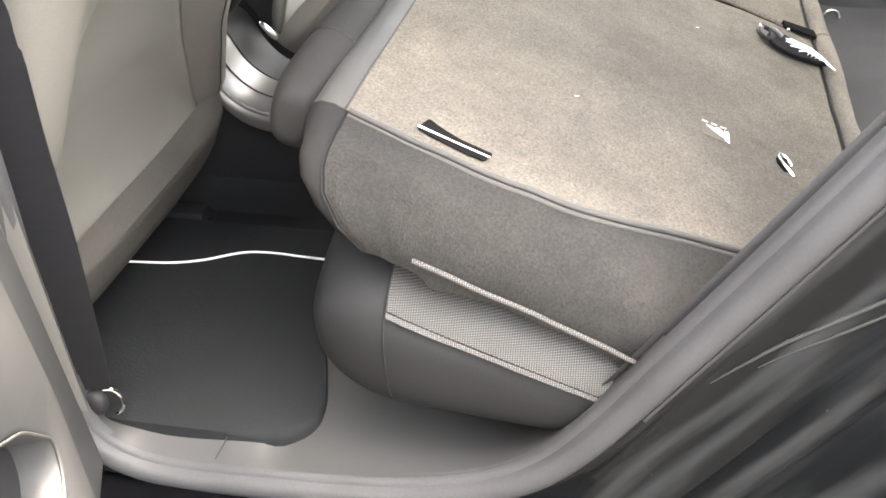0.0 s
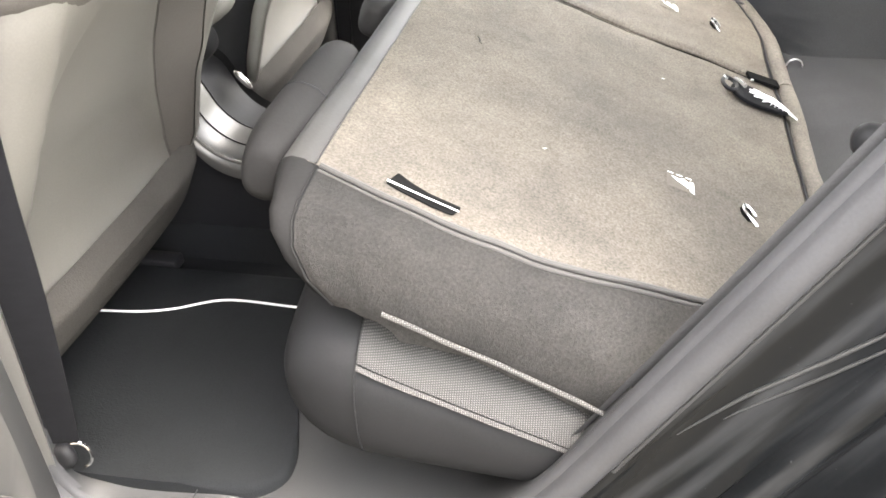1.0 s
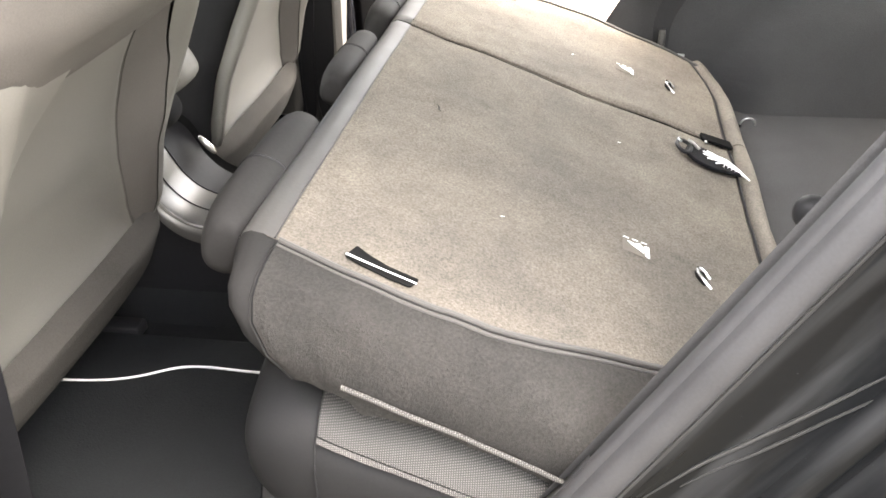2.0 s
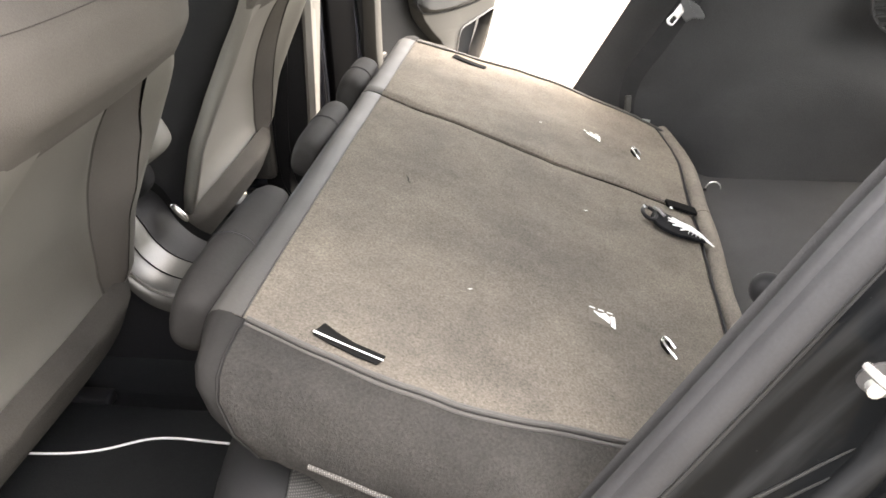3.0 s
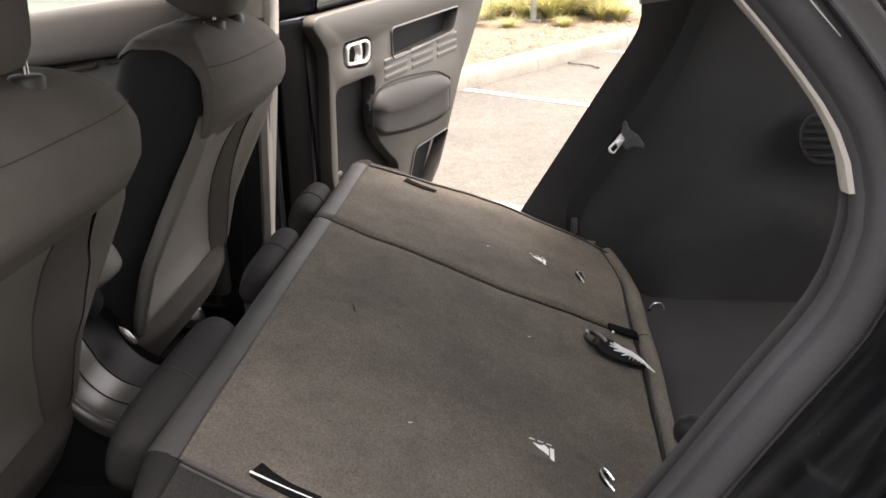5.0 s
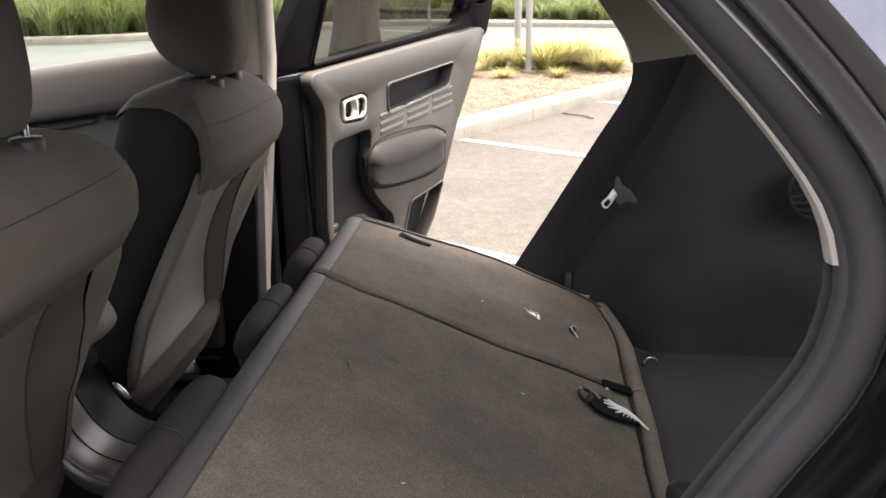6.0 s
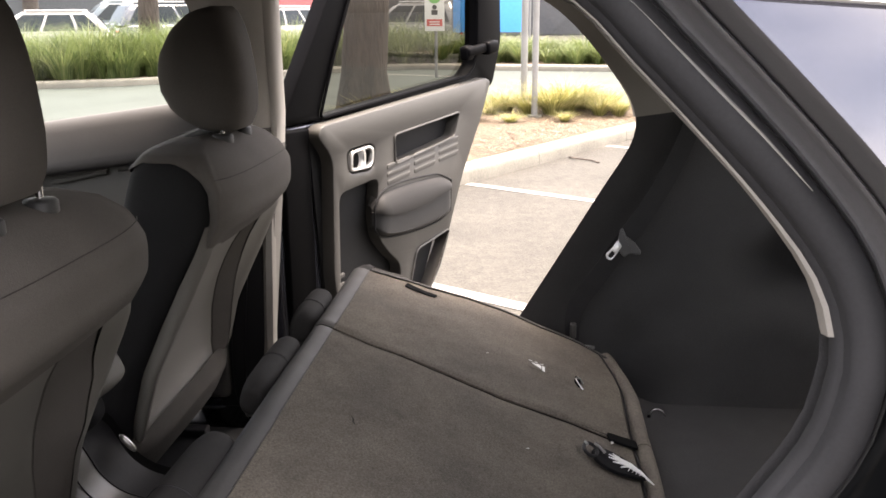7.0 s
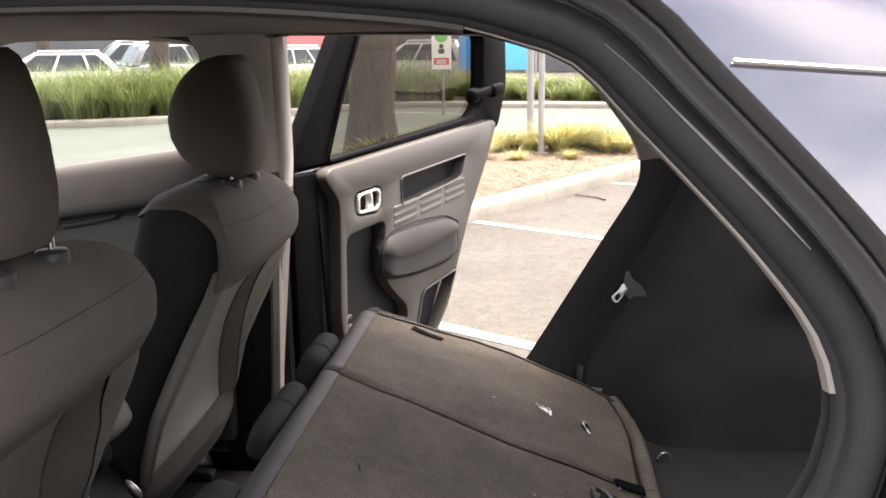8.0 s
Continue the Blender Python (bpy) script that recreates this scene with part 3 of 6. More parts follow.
        e = -.248 - .05 * (1.4 - z) - (.078 * min(1, max(0, (1.3 - z) / .4)) if side < 0 else 0)
        w = .148 if z > 1.15 else .148 - (.023 if side < 0 else .121) * min(1, (1.15 - z) / .12)
        if z > 1.3:
            w += .5 * (z - 1.3)
        y = side_y(z) - .035
        v = min(.05, w * .7)
        rows.append([(e - v, side * (y + .036), z), (e - v * .2, side * (y + .022), z), (e + .001, side * (y + .006), z), (e - v * .24, side * (y - .012), z), (e - v, side * (y - .02), z), (e - w, side * (y - .016), z), (e - w - .008, side * (y + .03), z)])
    # far upper trim is paled as if lit, the near trim darkened as shade
    if side > 0:
        part("b_pillar_trim", grid_mesh(rows[:8]), M_TRIM_LIT, car, "upper B-pillar trim, paled for the light on it")
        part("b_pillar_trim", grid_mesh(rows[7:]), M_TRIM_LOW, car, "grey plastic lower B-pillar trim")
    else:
        part("b_pillar_trim", grid_mesh(rows), M_PLASTIC_MID, car, "grey B-pillar trim, darkened for less light")
    if side > 0:
        # upper edge strip paled to carry the light from the open door
        strip = ((-.262, -.226, 1.41), (-.261, -.229, 1.36), (-.2605, -.236, 1.24), (-.260, -.243, 1.11), (-.265, -.2505, 1.035), (-.270, -.258, .96), (-.283, -.273, .815), (-.30, -.291, .64), (-.317, -.308, .467), (-.326, -.317, .36))
        for run, mat, lab in ((strip[:5], M_TRIM_LIT, "upper B-pillar edge, paled for the door light"), (strip[4:], M_TRIM_LOW, "grey plastic edge of the lower B-pillar")):
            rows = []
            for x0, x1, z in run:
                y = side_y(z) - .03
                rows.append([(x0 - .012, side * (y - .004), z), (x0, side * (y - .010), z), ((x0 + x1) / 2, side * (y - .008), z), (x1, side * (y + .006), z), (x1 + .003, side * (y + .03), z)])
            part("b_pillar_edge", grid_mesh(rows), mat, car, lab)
        part("b_pillar_cover", box(-.50, -.318, side * .735 - .012, side * .735 + .012, .3, 1.07, .008), M_BLACK, car, "black lower B-pillar cover")
    part("b_pillar_skin", box(-.47, -.372, side * .785 - .02, side * .775 + .02, .3, 1.1, .012), M_FRAME, car, "black painted B-pillar")
    # sill: scuff plate inside, rocker outside
    lo, hi = nearest_index(-.375, .43), nearest_index(.346, .57)
    rows = []
    for k in range(lo, hi + 1):
        p = APERTURE[k]
        inner = .668 - .24 * min(1, max(0, (p.x + .15) / .05)) + .02 * min(1, max(0, (-.3 - p.x) / .05))
        zi = .29 + max(0, p.y - .36) * .8
        row = []
        for s in range(9):
            t = s / 8
            row.append((p.x, side * (inner + (side_y(p.y) - .03 - inner) * t), zi + (p.y - zi) * t ** 1.6))
        rows.append(row)
    part("sill_trim", grid_mesh(rows), M_SILL, car, "grey plastic sill trim")
    part("rocker", box(-1.3, .3, side * .79 - .06, side * .79 + .06, .15, .235, .03), M_FRAME, car, "black rocker panel below the door")
    part("sill_seam", tube([(-.205, side * .668, .2895), (-.2, side * .70, .288), (-.21, side * .725, .272)], .0008, 6), M_BLACK, car)
    # front door, shut, with its window
    fd = part("front_door", box(-1.42, -.44, side * .77 - .05, side * .77 + .05, .28, 1.06, .03), M_PAINT, car, "closed black front door")
    ledge = box(-1.4, -.42, side * .715 - .045, side * .715 + .04, .985, 1.112, .03, 4)
    for v in ledge.verts:
        v.co.y -= side * .075 * (1.112 - v.co.z) / .127
        v.co.z += .138 * (v.co.x + .69)
    part("window_ledge", ledge, M_LEDGE, fd, "light grey plastic ledge below the window")
    part("front_door_trim", box(-1.4, -.42, side * .705 - .02, side * .705 + .02, .34, 1.0, .02), M_PLASTIC, fd, "grey plastic front door trim")
    for k in range(3):
        for x0 in (-1.02, -.84, -.66):
            slot = box(x0, x0 + .15, side * .672 - .006, side * .672 + .006, .962 + .021 * k, .974 + .021 * k, .003)
            for v in slot.verts:
                v.co.z += .2 * (v.co.x + .69)
            part("trim_rib", slot, M_PLASTIC, fd)
    part("window_frame", joined(tube(spline([(-.415, side * .735, 1.07), (-.41, side * .725, 1.2), (-.418, side * .70, 1.34), (-.465, side * .69, 1.42), (-.75, side * .68, 1.435), (-1.0, side * .675, 1.41), (-1.3, side * .7, 1.2), (-1.5, side * .74, 1.04)], 40), .03, 8)), M_PLASTIC_DARK, fd, "dark window frame and A-pillar")
    part("window_glass", grid_mesh([[(-.44, side * .76, 1.05), (-.45, side * .715, 1.40)], [(-.95, side * .76, 1.05), (-.95, side * .7, 1.42)], [(-1.45, side * .765, 1.05), (-1.35, side * .745, 1.16)]]), G_CLEAR, fd).visible_shadow = False
    part("roof_rail_trim", grid_mesh([[(x, side * .655, 1.415), (x, side * .60, 1.432)] for x in (-1.0, -.6, -.2, .3, .8, 1.2)]), M_LINER, car)
    for x in (-1.43, 1.17):
        w = part("wheel", tube([(x, side * .60, .32), (x, side * .64, .32), (x, side * .78, .32), (x, side * .82, .32)], [.27, .32, .32, .27], 40), M_RUBBER, car, "black tyre")
        part("rim", tube([(x, side * .81, .32), (x, side * .828, .32)], [.2, .17], 24), M_STEEL, w)
    part("lamp", box(1.6, 1.7, side * .68 - .06, side * .68 + .06, .82, .95, .02), M_RED, car, "red tail lamp")
    part("headlamp", box(-2.28, -2.15, side * .62 - .12, side * .62 + .12, .66, .76, .02), M_WHITE, car, "clear headlamp")

rows = []
for i in range(25):
    y = -.66 + 1.32 * i / 24
    rows.append([(x, y, 1.437 - .026 * abs(y / .66) ** 4 - .03 * max(0, (-.7 - x) / .4) ** 2 - .02 * max(0, (x - .7) / .6) ** 2) for x in (-1.1, -.9, -.7, -.4, 0, .4, .7, 1.0, 1.25)])
part("headliner", grid_mesh(rows), M_LINER, car, "light grey headliner cloth")
rows = []
for i in range(25):
    y = -.72 + 1.44 * i / 24
    rows.append([(x, y, 1.49 - .05 * abs(y / .72) ** 3 - .05 * max(0, (-.6 - x) / .5) ** 2 - .04 * max(0, (x - .7) / .7) ** 2) for x in (-1.15, -.9, -.6, -.3, 0, .4, .7, 1.0, 1.4)])
part("roof", grid_mesh(rows), M_PAINT, car, "black painted roof")
part("windscreen", grid_mesh([[(-1.08, y, 1.43), (-1.75, y * 1.05, 1.02)] for y in (-.66, -.3, 0, .3, .66)]), G_CLEAR, car).visible_shadow = False
part("dashboard", box(-1.85, -1.2, -.7, .7, .55, .98, .08), M_PLASTIC_DARK, car, "dark plastic dashboard")
part("bonnet", grid_mesh([[(-1.7, y, 1.0 - .12 * abs(y / .8) ** 3), (-2.0, y, .95 - .15 * abs(y / .8) ** 3), (-2.25, y, .84 - .15 * abs(y / .8) ** 3), (-2.36, y * .95, .6), (-2.38, y * .95, .3)] for y in [-.8 + .1 * i for i in range(17)]]), M_PAINT, car, "black bonnet and nose")
for side in (-1, 1):
    part("front_wing", box(-2.3, -1.4, side * .8 - .05, side * .8 + .05, .55, .9, .04), M_PAINT, car, "black front wing")
part("floor_pan", box(-1.6, 1.5, -.665, .665, .2, .272, .01), M_FLOOR, car, "black floor carpet")
part("heel_board", box(.06, .6, -.5, .62, .272, .40, .02), M_FLOOR, car, "black carpeted step below the rear bench")
part("boot_floor", grid_mesh([[(x, y, .44 + .002 * noise.noise((x * 5, y * 5, 3))) for x in [.55 + .85 * i / 12 for i in range(13)]] for y in [-.68 + 1.36 * j / 20 for j in range(21)]]), M_BOOT, car, "dark felt boot floor")
tail = part("tailgate", joined(box(1.38, 1.62, -.7, .7, .3, 1.0, .05), box(1.2, 1.42, -.64, .64, 1.36, 1.45, .03)), M_PAINT, car, "black closed tailgate")
part("tailgate_lining", box(1.36, 1.378, -.62, .62, .44, 1.0, .006), M_BOOT, tail, "black tailgate lining")
part("tailgate_glass", grid_mesh([[(1.5, y, .99), (1.36, y, 1.38)] for y in (-.6, 0, .6)]), G_CLEAR, tail).visible_shadow = False
part("tunnel", grid_mesh([[(x, y, z) for y, z in ((-.16, .272), (-.13, .30), (-.08, .315), (.08, .315), (.13, .30), (.16, .272))] for x in (-.75, -.4, -.02)]), M_FLOOR, car, "low carpeted floor tunnel")
vent_ring = round_poly([(.985, .855), (1.025, .888), (1.16, .888), (1.16, .766), (1.025, .766), (.992, .80)], .03, 5)
vent = part("vent_grille", tube([(p.x, .606, p.y) for p in vent_ring], .005, 6, closed=True), M_PLASTIC_DARK, car, "grey round-cornered vent grille")
part("vent_hollow", prism([(p.x, p.y) for p in vent_ring], .004, Matrix(((1, 0, 0, 0), (0, 0, 1, .612), (0, 1, 0, 0), (0, 0, 0, 1)))), M_BOOT, vent)
for k in range(6):
    z = .782 + .018 * k
    x0 = .992 + .02 * (abs(z - .827) / .055) ** 2
    part("slat", box(x0, 1.155, .600, .612, z - .003, z + .004, .002, 1), M_PLASTIC_DARK, vent)


# ---- rear bench, its backs folded down ----
SLOPE = math.atan(.358)
SEAT = Matrix(((math.cos(SLOPE), 0, math.sin(SLOPE), 0), (0, 1, 0, 0), (-math.sin(SLOPE), 0, math.cos(SLOPE), .745), (0, 0, 0, 1)))


DENTS = ((.19, -.565, .014, -.006), (.21, -.55, .02, .004), (.10, -.14, .022, -.005), (.13, -.10, .03, .004), (.36, -.06, .05, -.005), (.30, -.30, .06, .004), (.45, .30, .05, -.004), (.18, .42, .04, .004))


FOLDS = ((.335, .7, .004), (.352, .5, -.004), (.368, .8, .0045), (.386, .6, -.003), (.402, .7, .003), (.455, -.5, .003), (.06, .4, -.002))


def felt(x, y):
    """The soft rise and fall of the felt, x along the slope."""
    soft = .005 * noise.noise((x * 6, y * 6, 1.7)) + .0022 * noise.noise((x * 17, y * 17, 4.2)) - .003 * max(0, noise.noise((x * 26, y * 26, 9.2)) - .35)
    for dx, dy, r, h in DENTS:
        soft += h * math.exp(-((x - dx) ** 2 + (y - dy) ** 2) / (r * r))
    return soft + .006 * math.sin(math.pi * min(1, max(0, x / .65)))


def on_seat(x, y, h=0.0):
    """A place on the folded backs: plan x from their front edge, y, and height off the felt."""
    s = x / math.cos(SLOPE)
    return SEAT @ Vector((s, y, h + felt(s, y)))


bench = thing("rear_bench", "grey rear bench with both backs folded flat", "car seat")


def split_y(x):
    """The line on which the two backs part, along the slope."""
    return float(np.interp(x, [0, .1, .22, .34, .46, .56], [.197, .181, .162, .152, .147, .152]))


def seat_back(y_gap, y_out, name, label, bow):
    """One folded back. y_gap: how far it keeps off the split; y_out: its edge by the door; bow: how far its piped edge swells outwards along the slope."""
    sgn = 1 if y_out > .17 else -1
    nose = [(-.0455, .2, .026), (-.045, .45, .021), (-.043, .68, .013), (-.0385, .86, .007), (-.030, .96, .003), (-.015, .997, .001)]
    xs = nose + [(.62 * k / 110, 1, 0) for k in range(111)]

    def rim_y(x):
        return y_out + sgn * float(np.interp(x, [q[0] for q in bow], [q[1] for q in bow]))

    tight = ((.020, -.001), (.040, -.004), (.058, -.010), (.073, -.026), (.083, -.052), (.088, -.092), (.079, -.122), (.0, -.14))
    loose = ((.024, -.007), (.048, -.018), (.070, -.033), (.084, -.049), (.0905, -.064), (.089, -.094), (.080, -.120), (.0, -.14))

    def section(x, keep, inset):
        y_rim, y_in = rim_y(x), split_y(x) + y_gap
        top = [(y_in + (y_rim - y_in) * k / 40, 0.0) for k in range(41)]
        top[0] = (y_in, -.006)
        reach = (y_out + sgn * .092 - y_rim) / .09
        f = min(1, max(0, x / .42))
        side = []
        for (a0, b0), (a1, b1) in zip(tight, loose):
            a, b = a0 + (a1 - a0) * f, b0 + (b1 - b0) * f
            side.append((y_rim + reach * a, b))
        pts = [(y_in, -.14), (y_in, -.05)] + top + side
        out = []
        for y, h in pts:
            soft = felt(x, y) if h > -.12 else 0
            beyond = (y - y_rim) * sgn > 0
            if beyond and abs(y - y_rim) > .012:
                w = min(1, (abs(y - y_rim) - .012) / .03)
                soft += w * (.005 * noise.noise((x * 18, h * 25, 8.0)) + .011 * noise.noise((x * 8 + h * 12, h * 14, 3.1)) + .005 * noise.noise((x * 30 - h * 20, h * 22, 6.4)))
                for fx, lean, amp in FOLDS:
                    soft += amp * w * math.exp(-((x - fx - lean * (h + .03)) / .007) ** 2) * math.exp(-((h + .03) / .028) ** 2)
            h = h * (.90 + .42 * max(0, x))
            hh = -.075 + (h + .075) * keep
            far_out = min(1, max(0, (y - y_rim) * sgn / .06))
            xx = x * (1 - .25 * far_out) if x < 0 else x
            wave = (.006 * noise.noise((x * 11 + h * 9, h * 16, 2.2)) - .007 * max(0, noise.noise((x * 22 - h * 34, h * 9, 5.5)) - .1)) * min(1, max(0, (abs(y - y_rim) - .02) / .03)) if beyond and x > .01 else 0
            yy = y - sgn * inset + sgn * wave if beyond else min(y, y_rim - inset * .4) if sgn > 0 else max(y, y_rim + inset * .4)
            xx += .058 * (max(0, -hh) / .102) ** 2.2 * max(0, 1 - max(0, x) / .16) * (1 if h < -.1 else far_out)
            out.append(SEAT @ Vector((xx, yy, hh + soft)))
        return out

    up = SEAT.to_3x3()
    back = part(name, grid_mesh([section(*q) for q in xs], caps=True), M_VINYL_DARK, bench, label)
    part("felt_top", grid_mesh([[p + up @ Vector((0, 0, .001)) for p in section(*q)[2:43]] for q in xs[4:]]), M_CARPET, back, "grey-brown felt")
    band = []
    for q in nose:
        band.append([p + up @ Vector((-.003, 0, .003)) + Vector((0, sgn * .003 if j > 41 else 0, 0)) for j, p in enumerate(section(*q)[1:])])
    lap = [[p + up @ Vector((0, 0, .0022)) for p in section(x, 1, 0)[1:43]] for x in (-.010, -.007)]
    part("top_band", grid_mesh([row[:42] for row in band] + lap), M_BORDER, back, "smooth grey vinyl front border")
    # end and side faces are coloured darker than the top, as shade
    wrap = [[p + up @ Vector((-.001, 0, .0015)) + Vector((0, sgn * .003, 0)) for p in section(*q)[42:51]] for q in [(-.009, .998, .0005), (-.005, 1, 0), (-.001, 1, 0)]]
    part("end_band", grid_mesh([row[41:] for row in band] + wrap), M_CORNER, back, "smooth vinyl corner, darkened as shade")
    part("side_panel", grid_mesh([[p + Vector((0, sgn * .002, .001)) for p in section(*q)[42:51]] for q in xs[6:]]), M_FELT_SHADED, back, "felt side panel, darkened as shade")
    along = [.62 * k / 30 for k in range(31)]
    part("piping", tube([on_seat(x * math.cos(SLOPE), rim_y(x) + sgn * .001, .003) for x in along], .0034, 8), M_PIPE, back, "raised vinyl piping")
    part("piping", tube([on_seat(x * math.cos(SLOPE), rim_y(x) + sgn * .0075, -.0008) for x in along], .0026, 8), M_PIPE, back)
    part("end_piping", tube([p + Vector((-.002, sgn * .0035, .0025)) for p in section(-.001, 1, 0)[42:51]], .0013, 7), M_CORNER, back)
    part("front_seam", tube([p + up @ Vector((.002, 0, .003)) for p in section(-.0075, .999, 0)[3:43]], .001, 6), M_VINYL, back)

    def roll_x(y):
        return .609 - .05 * max(0, (abs(y) - .36) / .24) ** 2

    rear = [.152 + y_gap + (y_out - .152 - y_gap) * k / 16 for k in range(17)]
    part("rear_roll", tube([on_seat(roll_x(y), y, -.010 + .0015 * math.sin(9 * y)) for y in rear], .0215, 14, flat=.85), M_ROLL, back, "lighter felt-covered rear roll")
    part("rear_seam", tube([on_seat(roll_x(y) - .021, y, .0015) for y in rear], .0022, 6), M_BLACK, back)
    return back


back_wide = seat_back(-.0022, -.605, "backrest", "wide grey-brown felt seat back, folded flat", ((0, 0), (.085, .02), (.18, .033), (.25, .034), (.32, .025), (.38, .006), (.46, -.009), (.65, -.014)))
back_slim = seat_back(.0022, .58, "backrest", "narrow grey-brown felt seat back, folded flat", ((0, 0), (.12, .022), (.25, .034), (.4, .024), (.53, .018), (.65, -.05)))
part("split_seam", tube([on_seat(.56 * k / 20, split_y(.56 * k / 20), -.0025) for k in range(21)], [.001] * 12 + [.001 + .0006 * k for k in range(9)], 6), M_CORNER, back_wide)
part("split_piping", tube([on_seat(-.005 + .56 * k / 20, split_y(.56 * k / 20) - .006, .0008) for k in range(21)], .0024, 6), M_CARPET, back_wide)


def head_rest(y0, y1, seam_y, cx, cz, ax, az):
    """A low padded roll on the front edge: its ends, the seam across it, and its middle and half sizes in the seat's plane."""
    w = (y1 - y0) / 2
    lobe = lambda v: math.copysign(abs(v) ** .8, v)

    def ring(y, k):
        return [SEAT @ Vector((cx + ax * k * lobe(math.cos(2 * math.pi * q / 28)), y, cz + az * k * lobe(math.sin(2 * math.pi * q / 28)))) for q in range(28)]

    rows = []
    for s in [-1, -.985, -.95, -.88, -.76, -.6, -.3, 0, .3, .6, .76, .88, .95, .985, 1]:
        rows.append(ring((y0 + y1) / 2 + s * w, .4 + .6 * max(0, 1 - abs(s) ** 5) ** .5))
    hr = part("head_restraint", grid_mesh(rows, loop=True, caps=True), M_REST, bench, "low grey vinyl head restraint")
    part("seam", tube(ring(seam_y, 1.004), .0013, 5, closed=True), M_BLACK, hr)
    part("seam", tube(ring(seam_y + .004, 1.002), .0012, 5, closed=True), M_REST, hr)
    part("post", tube([SEAT @ Vector((cx + .02, (y0 + y1) / 2, cz - .01)), SEAT @ Vector((-.02, (y0 + y1) / 2, cz - .01))], .006, 8), M_CHROME, hr)
    return hr


head_rest(-.588, -.262, -.452, -.066, -.054, .037, .056)
mid_rest = head_rest(-.11, .13, .012, -.068, -.045, .028, .038)
part("zip", tube([SEAT @ Vector((-.041, y, -.030)) for y in (-.10, -.06, -.03)], .002, 6), M_CHROME, mid_rest, "bright zip edge")
head_rest(.225, .41, .30, -.072, -.045, .030, .040)


def strap_slot(parent, x0, y0, x1, y1, wire):
    a, b = on_seat(x0, y0, .003), on_seat(x1, y1, .003)
    d = (b - a).normalized()
    n = SEAT.to_3x3() @ Vector((0, 0, 1))
    m = Matrix.Translation((a + b) / 2) @ Matrix((d, n.cross(d), n)).transposed().to_4x4()
    L = (b - a).length / 2
    sl = part("slot", prism(round_poly([(-L * .93, .0195), (-L, -.0075), (-L * .5, -.0115), (L * .3, -.0135), (L * .92, -.0115), (L, .0085), (L * .1, .0075), (-L * .5, .0125)], .003, 2), .0015, m), M_PITCH, bench, "black pull-strap slot")
    if wire:
        part("wire", tube([m @ Vector((-L, -.0045, .0025)), m @ Vector((0, -.0045, .003)), m @ Vector((L, -.002, .0025))], [.0012, .0007, .0008], 6), M_WHITE, sl, "white cord")


strap_slot(back_wide, .070, -.5925, .149, -.6085, True)
strap_slot(back_slim, .083, .562, .160, .558, False)


def tether(y):
    x = .489
    cup = part("anchor_cup", tube([on_seat(x - .006, y + .016, .0), on_seat(x - .003, y + .002, .001), on_seat(x + .002, y - .016, .0)], [.004, .011, .005], 12, flat=.45), M_PITCH, bench, "black anchor recess")
    part("tether_anchor", tube(spline([on_seat(x + .012, y + .004, .003), on_seat(x + .003, y + .013, .007), on_seat(x - .006, y + .014, .009), on_seat(x - .008, y + .0, .010), on_seat(x - .003, y - .014, .009), on_seat(x + .010, y - .024, .003)], 22), .0019, 8), M_ZINC, cup, "bright steel tether anchor loop")
    m = Matrix.Translation(on_seat(.400, y + .011, .002)) @ SEAT.to_3x3().to_4x4()
    lab = part("label", prism([(-.021, -.019), (.019, -.021), (.019, .019), (-.021, .018)], .0004, m), M_LABEL, bench, "small clear printed label")
    dot = m @ Matrix.Translation((0, 0, .0005))
    part("print", prism([(-.014, .008), (-.004, .006), (.003, .011), (.009, .004), (.009, -.011), (.003, -.006), (-.007, .0)], .0008, dot), M_WHITE, lab, "white printed mark")
    part("print", prism([(.011, .008), (.017, .008), (.017, -.020), (.011, -.016)], .0008, dot), M_WHITE, lab)
    for k in range(3):
        part("print", prism([(-.02 + .013 * k, .0165), (-.012 + .013 * k, .0165), (-.012 + .013 * k, .0155), (-.02 + .013 * k, .0155)], .0008, dot), M_WHITE, lab)


tether(-.368)
tether(.348)
# catch pocket at the split, and the striped pull strap beside it
part("catch_pocket", prism(round_poly([(-.03, -.014), (.03, -.014), (.03, .014), (-.03, .014)], .003, 2), .005, Matrix.Translation(on_seat(.563, .138, .004)) @ SEAT.to_3x3().to_4x4() @ pose(0, 0, 0, 0, 0, 6)), M_PITCH, back_wide, "black catch pocket")
tag_m = Matrix.Translation(on_seat(.546, .018, .005)) @ SEAT.to_3x3().to_4x4() @ pose(0, 0, 0, 0, 0, -13)
strap = part("pull_strap", prism(round_poly([(-.058, .012), (-.054, .030), (-.036, .040), (.0, .038), (.034, .024), (.056, .005), (.03, -.014), (-.008, -.030), (-.036, -.026), (-.052, -.008)], .012, 4), .006, tag_m, .0025), M_BELT, bench, "black strap printed with white stripes")
part("stripe", tube([tag_m @ Vector((-.006, .012, .0085)), tag_m @ Vector((.014, .010, .0095)), tag_m @ Vector((.036, .004, .0075)), tag_m @ Vector((.064, -.006, .003))], [.005, .0048, .0036, .001], 8, flat=.5), M_WHITE, strap, "white tapering stem")
for k in range(5):
    a0 = radians(125 + 30 * k)
    base, tip = Vector((.002 + .003 * k, .012 - .001 * k, .0085)), Vector((-.004 + .004 * k + .03 * math.cos(a0), .012 + .022 * math.sin(a0), .0068))
    part("stripe", tube([tag_m @ base, tag_m @ (base.lerp(tip, .5) + Vector((0, 0, .001))), tag_m @ tip], [.0024, .002, .0009], 6, flat=.6), M_WHITE, strap, "white stripe")
